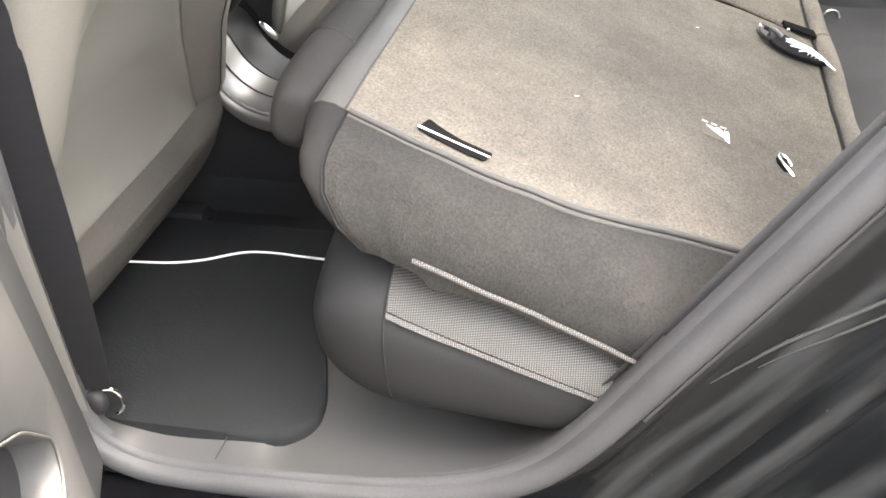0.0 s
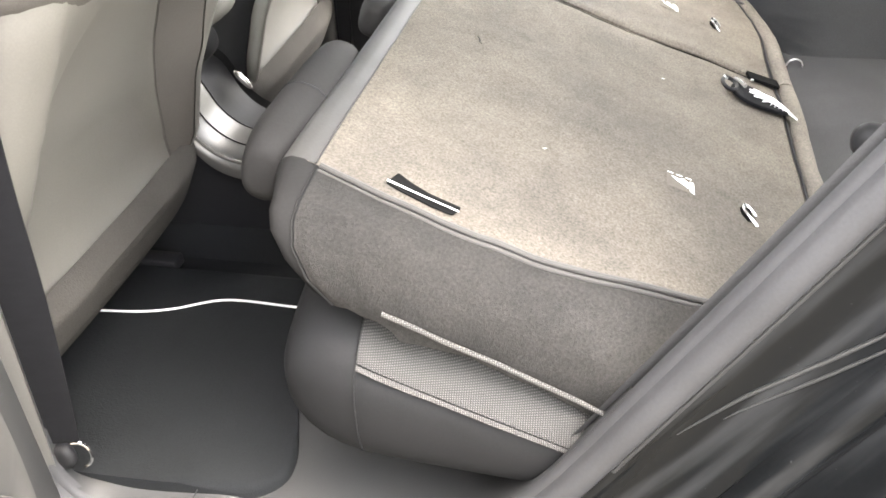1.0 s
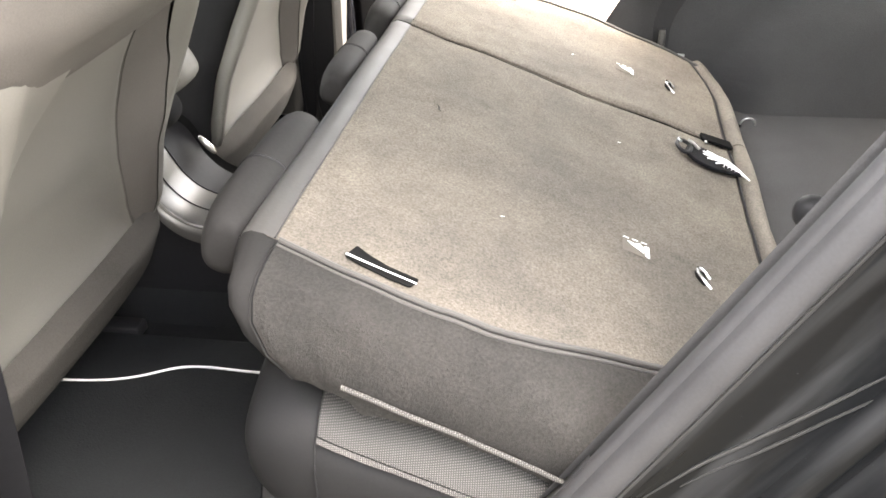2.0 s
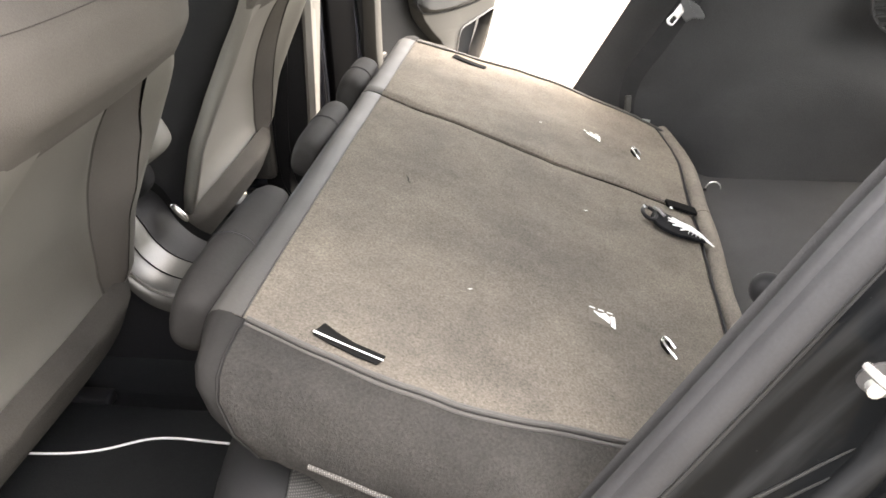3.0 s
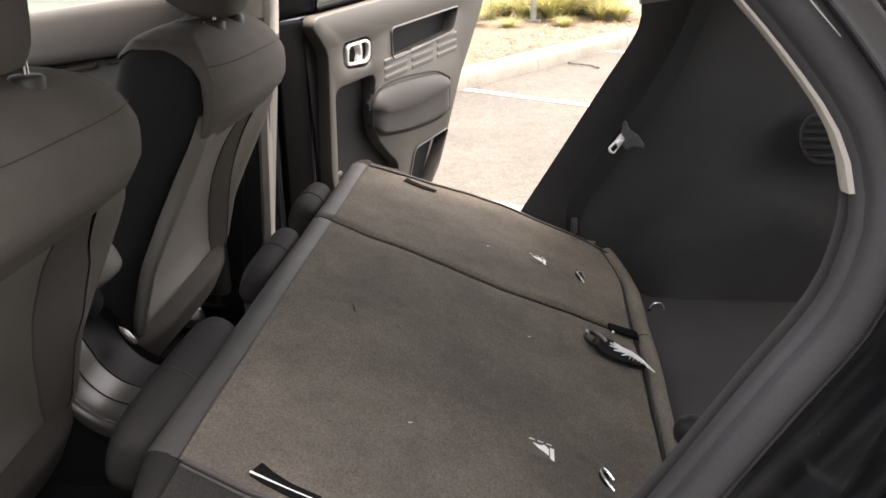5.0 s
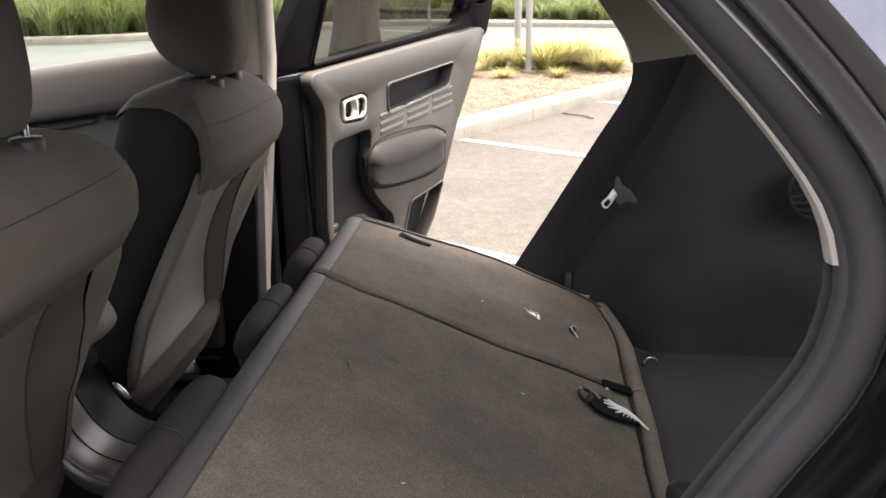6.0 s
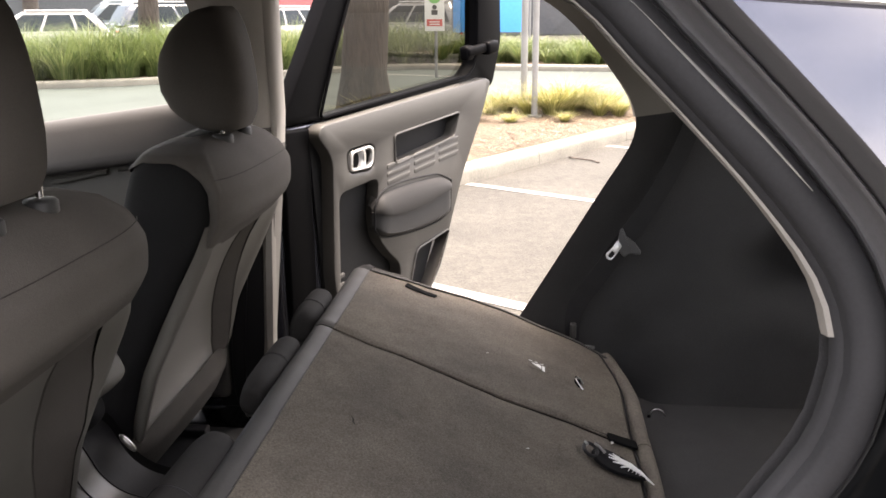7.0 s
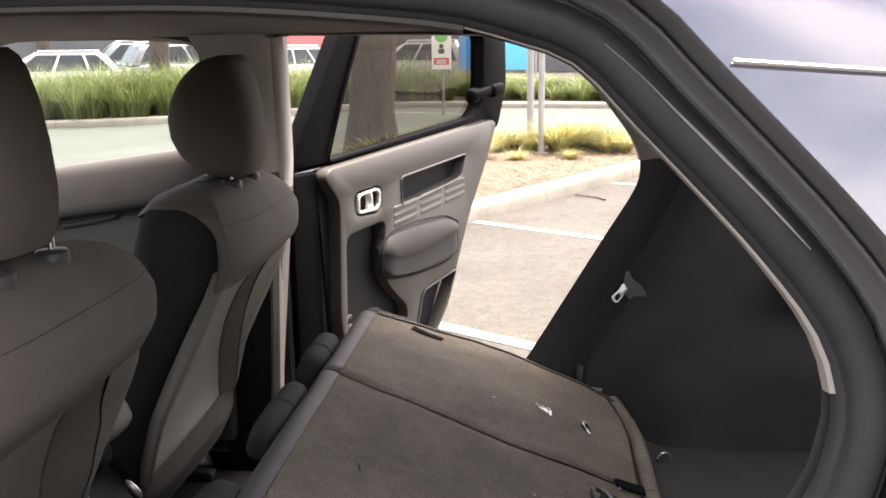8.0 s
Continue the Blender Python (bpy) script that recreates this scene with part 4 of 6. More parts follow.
for k in range(4):
    part("stripe", tube([tag_m @ Vector((.016 + .007 * k, .008 - .002 * k, .0085)), tag_m @ Vector((.014 + .007 * k, -.008 + .001 * k, .0066))], [.0012, .0007], 6, flat=.6), M_WHITE, strap, "white stripe")
part("loop", tube([on_seat(.492 + .012 * math.cos(a), .040 + .022 * math.sin(a), .011) for a in [2 * math.pi * k / 20 for k in range(20)]], .0035, 7, closed=True), M_BLACK, strap)
part("clasp", tube([on_seat(.499, .057, .017), on_seat(.507, .048, .018), on_seat(.516, .036, .016)], .0032, 6), M_ZINC, strap, "bright clasp")
part("clasp", tube([on_seat(.482, .054, .015), on_seat(.485, .046, .015)], .0032, 6), M_ZINC, strap, "bright clasp")
part("stud", pillow((.0035, .0035, .003), on_seat(.539, .107, .009), power=2, nu=12, nv=8), M_ZINC, strap, "bright stud")
part("crease", tube([on_seat(.093 + .003 * k + .002 * (k % 2), -.122 - .007 * k, .0012) for k in range(4)], [.0004, .0014, .0014, .0004], 5), M_FELT_SHADED, back_wide, "small dark crease in the felt")
for x, y in ((.22, -.4), (.38, -.02), (.29, .33)):
    part("lint", tube([on_seat(x, y, .002), on_seat(x + .005, y + .003, .002)], .0004, 5), M_WHITE, back_wide if y < .17 else back_slim, "pale speck of lint")


# cushion under the folded backs
def cushion_ring(x, grow=0.0, count=72):
    top, bot = .628 - .30 * x, .32
    f = max(0.0, 1 - max(0, (.09 - x) / .15) ** 2.6) ** .5
    hz, hy = (top - bot) / 2 * (.35 + .65 * f) + grow, .712 * (.92 + .08 * f) + grow
    cz = (top + bot) / 2
    ring = []
    for k in range(count):
        t = 2 * math.pi * k / count
        c, s = math.cos(t), math.sin(t)
        ring.append(Vector((x, hy * math.copysign(abs(c) ** .4, c), cz + hz * math.copysign(abs(s) ** .7, s))))
    return ring


cx = [-.0595, -.058, -.053, -.043, -.028, -.008, .015] + [.04 + .045 * k for k in range(13)]
cush = part("cushion", grid_mesh([cushion_ring(x) for x in cx], loop=True, caps=True), M_VINYL_DARK, bench, "dark grey vinyl bench cushion")


def cushion_patch(x0, x1, z_hi, z_lo, grow, n=22):
    """A cloth panel lying on the near end of the cushion, between two lines of height."""
    rows = []
    for i in range(n):
        x = x0 + (x1 - x0) * i / (n - 1)
        ring = [p for p in cushion_ring(x, grow, 720) if p.y < -.3]
        ring.sort(key=lambda p: p.z)
        a, b = z_lo(x), z_hi(x)
        row = []
        for k in range(9):
            z = a + (b - a) * k / 8
            row.append(min(ring, key=lambda p: abs(p.z - z)).copy())
            row[-1].z = z
        rows.append(row)
    return grid_mesh(rows)


part("cloth_panel", cushion_patch(.045, .5, lambda x: .622 - .36 * x, lambda x: .556 - .32 * x, .003), M_WEAVE, cush, "black and white woven cloth panel")
part("stitched_border", cushion_patch(.045, .5, lambda x: .557 - .32 * x, lambda x: .5515 - .32 * x, .006), M_STITCH, cush, "light stitched border")
part("cushion_seam", tube([min([p for p in cushion_ring(.042, .001, 360) if p.y < -.3], key=lambda p: abs(p.z - z)) for z in [.41 + .02 * k for k in range(11)]], .0015, 6), M_VINYL_DARK, cush)
hem = [on_seat(.112 + .43 * k / 20, -.7045, -(.087 + .085 * (.43 * k / 20))) for k in range(21)]
part("woven_hem", tube(hem, .003, 8), M_STITCH, back_wide, "light woven hem along the lower edge")


# ---- front seats ----
def lerp_table(tab, z):
    tab = sorted(tab)
    return float(np.interp(z, [a for a, _ in tab], [b for _, b in tab]))


REAR = [(1.112, -.30), (1.105, -.272), (1.09, -.245), (1.06, -.222), (1.02, -.208), (.965, -.212), (.9, -.243), (.83, -.287), (.74, -.338), (.64, -.388), (.54, -.415), (.47, -.42), (.41, -.45), (.35, -.5), (.29, -.56)]
FRONT = [(1.112, -.33), (1.105, -.362), (1.09, -.395), (1.06, -.422), (1.0, -.437), (.9, -.45), (.8, -.475), (.7, -.505), (.6, -.53), (.5, -.56), (.4, -.6), (.29, -.66)]
WIDE = [(1.112, .1), (1.105, .15), (1.09, .195), (1.06, .228), (1.0, .25), (.9, .258), (.8, .252), (.7, .25), (.6, .256), (.5, .262), (.4, .252), (.29, .24)]


def seat_skin(z, angle, grow=0.0):
    a, b = lerp_table(REAR, z), lerp_table(FRONT, z)
    w = lerp_table(WIDE, z) * 1.07 + grow
    c, s = math.cos(angle), math.sin(angle)
    d = (a - b) / 2 + grow
    turn = abs(math.degrees(math.atan2(s, c)))
    hollow = .05 * math.sin(math.pi * min(1, max(0, (z - .48) / .46))) ** .7 * max(0, 1 - (turn / 39) ** 3)
    return Vector(((a + b) / 2 - hollow + d * math.copysign(abs(c) ** .56, c), w * math.copysign(abs(s) ** .56, s), z))


def skin_part(z0, z1, angles, grow, nz=24):
    """A piece of cover on the seat: from z0 to z1, both by angle, over a run of angles by height, standing off the skin by grow(u, v)."""
    rows = []
    na = len(angles(0.0))
    for i in range(nz):
        u = i / (nz - 1)
        row = []
        for j, a in enumerate(angles(u)):
            lo, hi = z0(a) if callable(z0) else z0, z1(a) if callable(z1) else z1
            row.append(seat_skin(lo + (hi - lo) * u, radians(a), grow(u, j / (na - 1))))
        rows.append(row)
    return grid_mesh(rows)


def rounded(u, v, steep=9):
    """0 at a piece's edges, 1 inside."""
    return min(1, steep * max(0, min(v, 1 - v, u, 1 - u))) ** .5


def smooth(t):
    t = min(1, max(0, t))
    return t * t * (3 - 2 * t)


# the back panel's edge and the outer edge of the dark gusset beside it, by height
PANEL_EDGE = [(.48, 34), (.56, 33.5), (.65, 30.5), (.76, 22), (.82, 15), (.87, 9), (.93, 4)]
GUSSET_EDGE = [(.48, 44), (.6, 42), (.7, 39), (.79, 34), (.88, 21), (.93, 14)]
# where the upper cover ends, by angle: it hangs low behind, and runs high over the black side panel
COVER_FOOT = [(-180, 1.03), (-128, 1.062), (-110, 1.076), (-88, 1.076), (-72, 1.063), (-60, 1.042), (-53, 1.01), (-49.5, .97), (-47.5, .925), (-45, .90), (-40, .893), (0, .868), (26, .862), (34, .885), (44, .905), (180, .92)]


HEAD_FRONT = [(1.11, -.285), (1.118, -.315), (1.131, -.342), (1.155, -.377), (1.196, -.398), (1.237, -.402), (1.277, -.392), (1.322, -.364), (1.353, -.326), (1.362, -.304), (1.369, -.272)]
HEAD_REAR = [(1.11, -.255), (1.118, -.226), (1.15, -.212), (1.2, -.208), (1.25, -.212), (1.3, -.221), (1.34, -.233), (1.36, -.244), (1.369, -.256)]


def front_seat(y, mirror, slide, rise, lift, back_by):
    seat = thing("bucket_seat", "grey cloth front seat with an adjustable headrest", "car seat", "front seats")
    core = part("backrest", grid_mesh([[seat_skin(z, 2 * math.pi * k / 56, -.004) for k in range(56)] for z in [.29 + .02 * i for i in range(40)] + [1.09, 1.1, 1.108, 1.112]], loop=True, caps=True), M_CLOTH_BLACK, seat, "black cloth sides and front")
    span = lambda lo, hi, n: (lambda u: [lo(u) + (hi(u) - lo(u)) * k / (n - 1) for k in range(n)])
    at = lambda z0, z1, tab, way=1: (lambda u: way * lerp_table(tab, z0 + (z1 - z0) * u))
    flat = lambda v: (lambda u: v)
    gusset = lambda way: GUSSET_EDGE if way == mirror else [(z, a + 5) for z, a in PANEL_EDGE]
    # upper cover, hollow back panel between two raised bolsters with darkened gussets, carpeted skirt
    foot = lambda a: lerp_table(COVER_FOOT, a * -mirror)
    run = sorted([-mirror * a for a in [-180, -165, -150, -138] + [-128 + 3 * k for k in range(24)] + [-57 + k for k in range(14)] + [-43 + 4 * k for k in range(23)] + [48, 60, 75, 90, 110, 130, 150, 180]])
    part("upper_cover", skin_part(foot, 1.1115, lambda u: run, lambda u, v: (.010 + .016 * math.sin(math.pi * min(1, u * 1.12)) ** .8) * min(1, 14 * u, 14 * (1 - u) + .3) ** .5 * (.12 + .88 * smooth((run[round(v * (len(run) - 1))] * -mirror + 64) / 18)), 26), M_CLOTH, core, "dark grey cloth upper cover")
    part("cover_seam", tube([seat_skin(1.046, radians(-mirror * (-50 + 94 * i / 24)), .0262) for i in range(25)], .0007, 5), M_SKIRT, core)
    for way in (-1, 1):
        part("bolster", skin_part(.49, .955, span(at(.49, .955, gusset(way), way), flat(way * ((70 if mirror > 0 else 54) if way == mirror else 80)), 18), lambda u, v: .003 + (.030 * (1 - v) ** .6 + .014 * math.sin(math.pi * v)) * min(1, 7 * (1 - v)) ** .5 * (1 - u ** 5) * min(1, 9 * u + .15) ** .5), M_PANEL, core, "grey cloth bolster")
        # darker cloth puts the shade of the hollow's wall into the colour
        part("panel_gusset", skin_part(.488, .95, span(at(.488, .95, PANEL_EDGE, way), at(.488, .95, gusset(way), way), 7), lambda u, v: -.003 + .034 * v ** .8 * (1 - u ** 5) * min(1, 9 * u + .15) ** .5), M_CLOTH, core, "gusset beside the panel, darkened as shade")
        part("panel_seam", tube([seat_skin(z, radians(way * (lerp_table(PANEL_EDGE, z) - .6)), .004) for z in [.5 + .012 * q for q in range(33)]], .0007, 5), M_SKIRT, core)
    part("back_panel", skin_part(.48, .95, span(at(.48, .95, PANEL_EDGE, -1), at(.48, .95, PANEL_EDGE), 26), lambda u, v: .003 * rounded(u, v, 14)), M_PANEL, core, "light grey back panel")
    part("skirt", skin_part(.285, lambda a: .505 + .012 * (a / 66) ** 2 + .012 * a / 66, span(flat(-66), flat(66), 30), lambda u, v: .012 + .012 * rounded(u, v) + .006 * math.sin(math.pi * u)), M_SKIRT, core, "grey carpeted skirt")
    part("skirt_edge", tube([seat_skin(z, radians(67), .022) for z in [.40 + .01 * i for i in range(11)]], .0016, 6), M_CHROME, core, "bright skirt clip")
    rows = []
    for i in range(23):
        z = 1.1115 + .257 * math.sin(math.pi / 2 * (i / 22)) ** 1.0 if i > 11 else 1.1115 + .257 * math.sin(math.pi / 2 * .5) * (i / 11) ** 1.25
        front, rear = lerp_table(HEAD_FRONT, z), lerp_table(HEAD_REAR, z)
        w = lerp_table([(1.1115, .05), (1.118, .07), (1.135, .082), (1.17, .089), (1.25, .0905), (1.31, .089), (1.345, .083), (1.36, .074), (1.3685, .055)], z)
        rows.append([Vector(((front + rear) / 2 + back_by + (rear - front) / 2 * math.copysign(abs(math.cos(t)) ** .8, math.cos(t)), w * math.copysign(abs(math.sin(t)) ** .62, math.sin(t)), z + lift)) for t in [2 * math.pi * q / 44 for q in range(44)]])
    hr = part("headrest", grid_mesh(rows, loop=True, caps=True), M_CLOTH, seat, "dark grey cloth headrest")
    for py in (-.06, .06):
        part("post", tube([(-.262, py, 1.08), (-.262, py, 1.15 + lift)], .005, 10), M_CHROME, hr, "chrome post")
        part("collar", tube([(-.262, py, 1.092), (-.262, py, 1.107), (-.262, py, 1.1105), (-.262, py, 1.112)], [.0225, .0225, .0195, .009], 20), M_SILL, hr, "dark collar")
    part("cushion", pillow((.29, .255, .09), (-.82, 0, .44), power=4), M_CLOTH_BLACK, seat, "black cloth cushion")
    part("base", box(-1.05, -.56, -.2, .2, .272, .37, .02), M_BLACK, seat, "black seat base")
    for py in (-.2, .2):
        part("rail", box(-1.1, -.46, py - .018, py + .018, .272, .295, .004), M_BLACK, seat, "black seat rail")
    seat.matrix_basis = pose(slide, y, rise)
    return seat


front_seat(-.41, 1, .005, .012, .004, -.022)
front_seat(.41, -1, 0, 0, 0, 0)

# ---- console between the seats ----
console = thing("centre_console", "dark console with a satin silver rear band", "console")
curve = spline([(-.62, 0, .622), (-.52, 0, .606), (-.462, 0, .582), (-.438, 0, .548), (-.422, 0, .517), (-.396, 0, .489), (-.362, 0, .471), (-.315, 0, .462), (-.262, 0, .459)], 34)
part("body", joined(prism([(p.x, p.z - .012) for p in curve] + [(-.262, .275), (-1.15, .275), (-1.15, .62)], .2, Matrix(((1, 0, 0, 0), (0, 0, 1, -.1), (0, 1, 0, 0), (0, 0, 0, 1))))), M_BLACK, console, "black console body")
rows = []
for p, q in zip(curve, curve[1:] + curve[-1:]):
    rows.append([(p.x, y, p.z + dz) for y, dz in ((-.132, -.030), (-.131, -.016), (-.124, -.004), (-.112, .0015), (-.09, .003), (-.05, .004), (-.02, .0042), (-.006, .004))])
part("silver_band", grid_mesh(rows), M_METAL, console, "satin silver curved band")
for y, r in ((-.07, .0012), (-.009, .0018)):
    part("groove", tube([(p.x + .0008, y, p.z + .0042) for p in curve], r, 6), M_BLACK, console)
part("side_lip", tube([(p.x + .0015, -.1225, p.z - .001) for p in curve], .004, 8), M_CHROME_SATIN, console, "brighter rounded lip of the band")
part("cup_hollow", grid_mesh([[(p.x, y, p.z + dz) for y, dz in ((-.005, .003), (.012, -.03), (.05, -.06), (.09, -.03), (.118, -.004))] for p in curve[4:]]), M_PITCH, console, "dark cup holder hollow")
# the rim's highlight, built as a small polished pad
part("cup_rim_highlight", pillow((.024, .007, .007), (-.404, .078, .535), Matrix.Rotation(radians(50), 4, "Y"), power=2.3, nu=20, nv=12), M_CHROME_SATIN, console, "bright pad for the highlight on the cup rim")
part("armrest", pillow((.11, .055, .042), (-.470, -.0, .690), Matrix.Rotation(radians(-24), 4, "Y"), power=3.5), M_PANEL, console, "light cloth armrest pad")
part("armrest_foot", pillow((.06, .04, .05), (-.47, .0, .64), Matrix.Rotation(radians(-30), 4, "Y"), power=3), M_CLOTH_BLACK, console, "dark armrest hinge cover")
part("armrest_arm", box(-.56, -.5, -.03, .02, .56, .65, .01), M_BLACK, console)


# ---- rear doors, both open ----
def plate(outline, holes, depth, place):
    """A plate with openings cut right through it."""
    bm = bmesh.new()
    for loop in [outline] + list(holes):
        vs = [bm.verts.new((p[0], p[1], 0)) for p in loop]
        for a, b in zip(vs, vs[1:] + vs[:1]):
            bm.edges.new((a, b))
    bmesh.ops.triangle_fill(bm, use_beauty=True, use_dissolve=False, edges=bm.edges[:])
    ext = bmesh.ops.extrude_face_region(bm, geom=bm.faces[:])
    for v in ext["geom"]:
        if isinstance(v, bmesh.types.BMVert):
            v.co.z += depth
    rim = [e for e in bm.edges if abs(e.verts[0].co.z - depth) < 1e-6 and abs(e.verts[1].co.z - depth) < 1e-6 and len(e.link_faces) == 2 and abs(e.link_faces[0].normal.z - e.link_faces[1].normal.z) > .3]
    bmesh.ops.recalc_face_normals(bm, faces=bm.faces)
    rim = [e for e in bm.edges if len(e.link_faces) == 2 and all(abs(v.co.z - depth) < 1e-6 for v in e.verts) and abs(e.link_faces[0].normal.dot(e.link_faces[1].normal)) < .5]
    bmesh.ops.bevel(bm, geom=rim, offset=min(.006, depth * .4), segments=2, profile=0.5, affect="EDGES")
    bmesh.ops.transform(bm, matrix=place, verts=bm.verts)
    return bm


def rear_door(side, hinge, angle, low_top=.86, plastic=M_PLASTIC):
    """Local x runs along the door from its hinge, y up, z towards the cabin."""
    door = thing("rear_door", "open black rear door with a grey trim panel", "car door", "rear doors")
    u = Vector((math.cos(radians(angle)), side * math.sin(radians(angle)), 0))
    n_in = Vector((math.sin(radians(angle)), -side * math.cos(radians(angle)), 0))
    m = Matrix((u, (0, 0, 1), n_in)).transposed().to_4x4()
    m.translation = Vector(hinge)
    m = m @ Matrix.Translation((0, 0, -.045))
    out = lambda d: m @ Matrix.Translation((0, 0, d))
    outline = round_poly([(.10, 1.03), (.12, 1.055), (1.02, 1.125), (1.05, 1.11), (.985, .99), (.854, .80), (.765, .62), (.65, .46), (.56, .37), (.2, .37), (.165, .46), (.145, .62), (.16, .96)], .03, 3)
    h_handle = round_poly([(.222, .975), (.335, .982), (.356, .968), (.348, .912), (.325, .9), (.228, .904)], .026, 4)
    h_pocket = round_poly([(.452, .992), (.835, 1.024), (.80, .945), (.455, .90)], .018, 4)
    h_low = round_poly([(.183, low_top - .005), (.37, low_top + .012), (.352, min(.76, low_top - .03)), (.365, min(.68, low_top - .06)), (.42, min(.62, low_top - .07)), (.475, min(.575, low_top - .08)), (.46, .46), (.40, .42), (.19, .42), (.172, .5)], .03, 4)
    h_bin = round_poly([(.565, .603), (.765, .632), (.70, .515), (.62, .43), (.50, .42), (.535, .53)], .02, 4)
    if side < 0:
        h_low = round_poly([(.2, .61), (.25, .672), (.3, .708), (.5, .735), (.5, .56), (.25, .556), (.208, .58)], .014, 4)
    trim = part("trim_panel", plate(outline, [h_handle, h_pocket, h_low] + ([h_bin] if side > 0 else []), .045, out(0)), plastic, door, "grey grained plastic trim panel")
    # back of the recesses, its near-black standing for the shade inside them
    part("panel_back", prism([(.11, 1.03), (1.0, 1.11), (.6, .36), (.2, .36), (.15, .5)], .006, out(-.004)), M_VINYL_DARK if side > 0 else M_BLACK, trim, "recessed plastic coloured dark as shade")
    for o, lab in ((h_pocket, "pocket_lip"), (h_bin, "bin_lip")) if side > 0 else ((h_pocket, "pocket_lip"), (h_low, "bin_lip")):
        part(lab, tube([m @ Vector((p.x, p.y, .046)) for p in o], .0035 if side > 0 else .0015, 6, closed=True), plastic, trim)
    if side < 0:
        # black fill that puts the pocket's shade into its colour
        part("pocket_liner", prism(h_low, .008, out(.002)), M_BLACK, trim, "pocket liner blackened as shade")
    # armrest: a soft pad that slopes back over a hard, round-cornered lower part
    if side > 0:
        split = spline([(.338, .768, 0), (.40, .754, 0), (.50, .749, 0), (.60, .756, 0), (.70, .772, 0), (.770, .786, 0)], 30)
        crest = spline([(.343, .79, 0), (.382, .829, 0), (.50, .841, 0), (.62, .838, 0), (.70, .830, 0), (.774, .800, 0)], 30)
        keel = spline([(.340, .718, 0), (.374, .686, 0), (.48, .671, 0), (.60, .667, 0), (.70, .673, 0), (.768, .694, 0)], 30)

        def bulge(a, b, height):
            rows = []
            for k in range(15):
                v = k / 14
                rows.append([m @ Vector((p.x + (q.x - p.x) * v, p.y + (q.y - p.y) * v, height(v) * (.4 + .6 * min(1, 11 * min(u, 1 - u)) ** .45) + .016)) for p, q, u in zip(a, b, [w / 29 for w in range(30)])])
            return grid_mesh(rows)

        rest = part("armrest", bulge(keel, split, lambda v: .052 * min(1, 5 * v + .05) ** .4), M_SILL, door, "grey plastic armrest")
        part("pad", bulge(split, crest, lambda v: .056 * max(0, 1 - v ** 2.1) ** .6 + .004), M_PAD, rest, "soft dark armrest pad")
        part("arm_seam", tube([m @ Vector((p.x, p.y + .001, .016 + .054 * (.4 + .6 * min(1, 11 * min(w / 29, 1 - w / 29)) ** .45))) for w, p in enumerate(split)], .0022, 6), M_BLACK, rest)
        part("arm_border", tube([m @ Vector((p.x, p.y, .047)) for p in crest + keel[::-1]], .0028, 6, closed=True), M_BLACK, rest)
    for k in range(3):
        for j in range(3):
            x0 = .41 + .145 * k
            z0 = .845 + .024 * j + .014 * k
            part("rib", prism(round_poly([(x0, z0 - .003), (x0 + .122, z0 + .009), (x0 + .124, z0 + .024), (x0 + .002, z0 + .012)], .006, 3), .005, out(.0425), .0025), M_PLASTIC_MID if side > 0 else plastic, trim)
    for k in range(4 if side > 0 else 0):
        part("rib", prism(round_poly([(.185, .50 + .028 * k), (.235, .508 + .028 * k), (.235, .52 + .028 * k), (.185, .512 + .028 * k)], .004, 2), .010, out(.0), .002), M_PLASTIC_MID, trim)
    ring_out = round_poly([(.238, .969), (.330, .977), (.350, .964), (.346, .922), (.328, .908), (.234, .909)], .016, 4)
    ring_in = round_poly([(.250, .960), (.326, .967), (.338, .957), (.334, .927), (.322, .918), (.246, .919)], .010, 4)
    hl = part("door_handle", plate(ring_out, [ring_in], .014, out(.034)), M_ZINC, door, "bright silver inside door handle")
    rows = [[m @ Vector((.272 + .040 * u + .010 * math.sin(math.pi * v) * (1 if u < .5 else .4), .915 + .052 * v + .004 * u, .040 + .010 * math.sin(math.pi * u))) for u in [k / 6 for k in range(7)]] for v in [q / 8 for q in range(9)]]
    part("lever", thick(grid_mesh(rows), .004), M_ZINC, hl, "curved silver pull lever")
    part("handle_cup", prism(h_handle, .004, out(.012)), M_BLACK, trim)
    # shell, window frame, glass, quarter-pane catch
    shell = part("shell", prism(round_poly([(-.02, 1.03), (.02, 1.055), (1.06, 1.105), (1.085, 1.06), (1.0, .93), (.88, .74), (.78, .55), (.66, .38), (.56, .30), (.05, .30), (-.01, .40)], .03, 3), .07, out(-.078), .01), M_PAINT, door, "black painted door shell")
    part("door_edge", box(-.06, .05, -.36, .33, -.02, .02, .008), M_FRAME if side > 0 else plastic, shell, "hinge-side door edge").matrix_basis = m @ Matrix.Translation((.06, .72, -.01))
    glass_line = [(.155, 1.07), (.945, 1.135), (.995, 1.17), (1.016, 1.23), (1.018, 1.41), (.99, 1.437), (.345, 1.436), (.315, 1.415), (.225, 1.235)]
    fr = part("window_frame", plate(round_poly([(.0, 1.06), (.118, 1.242), (.232, 1.42), (.275, 1.468), (1.12, 1.475), (1.187, 1.42), (1.194, 1.24), (1.13, 1.085), (.6, 1.085)], .03, 4), [round_poly(glass_line, .02, 4)], .05, out(-.045)), M_FRAME, door, "black window frame")
    part("glass", pane(round_poly([(a + (.012 if a > .5 else -.012), b) for a, b in glass_line], .02, 4), out(-.025)), G_TINT, fr, "tinted hinged window pane").visible_shadow = False
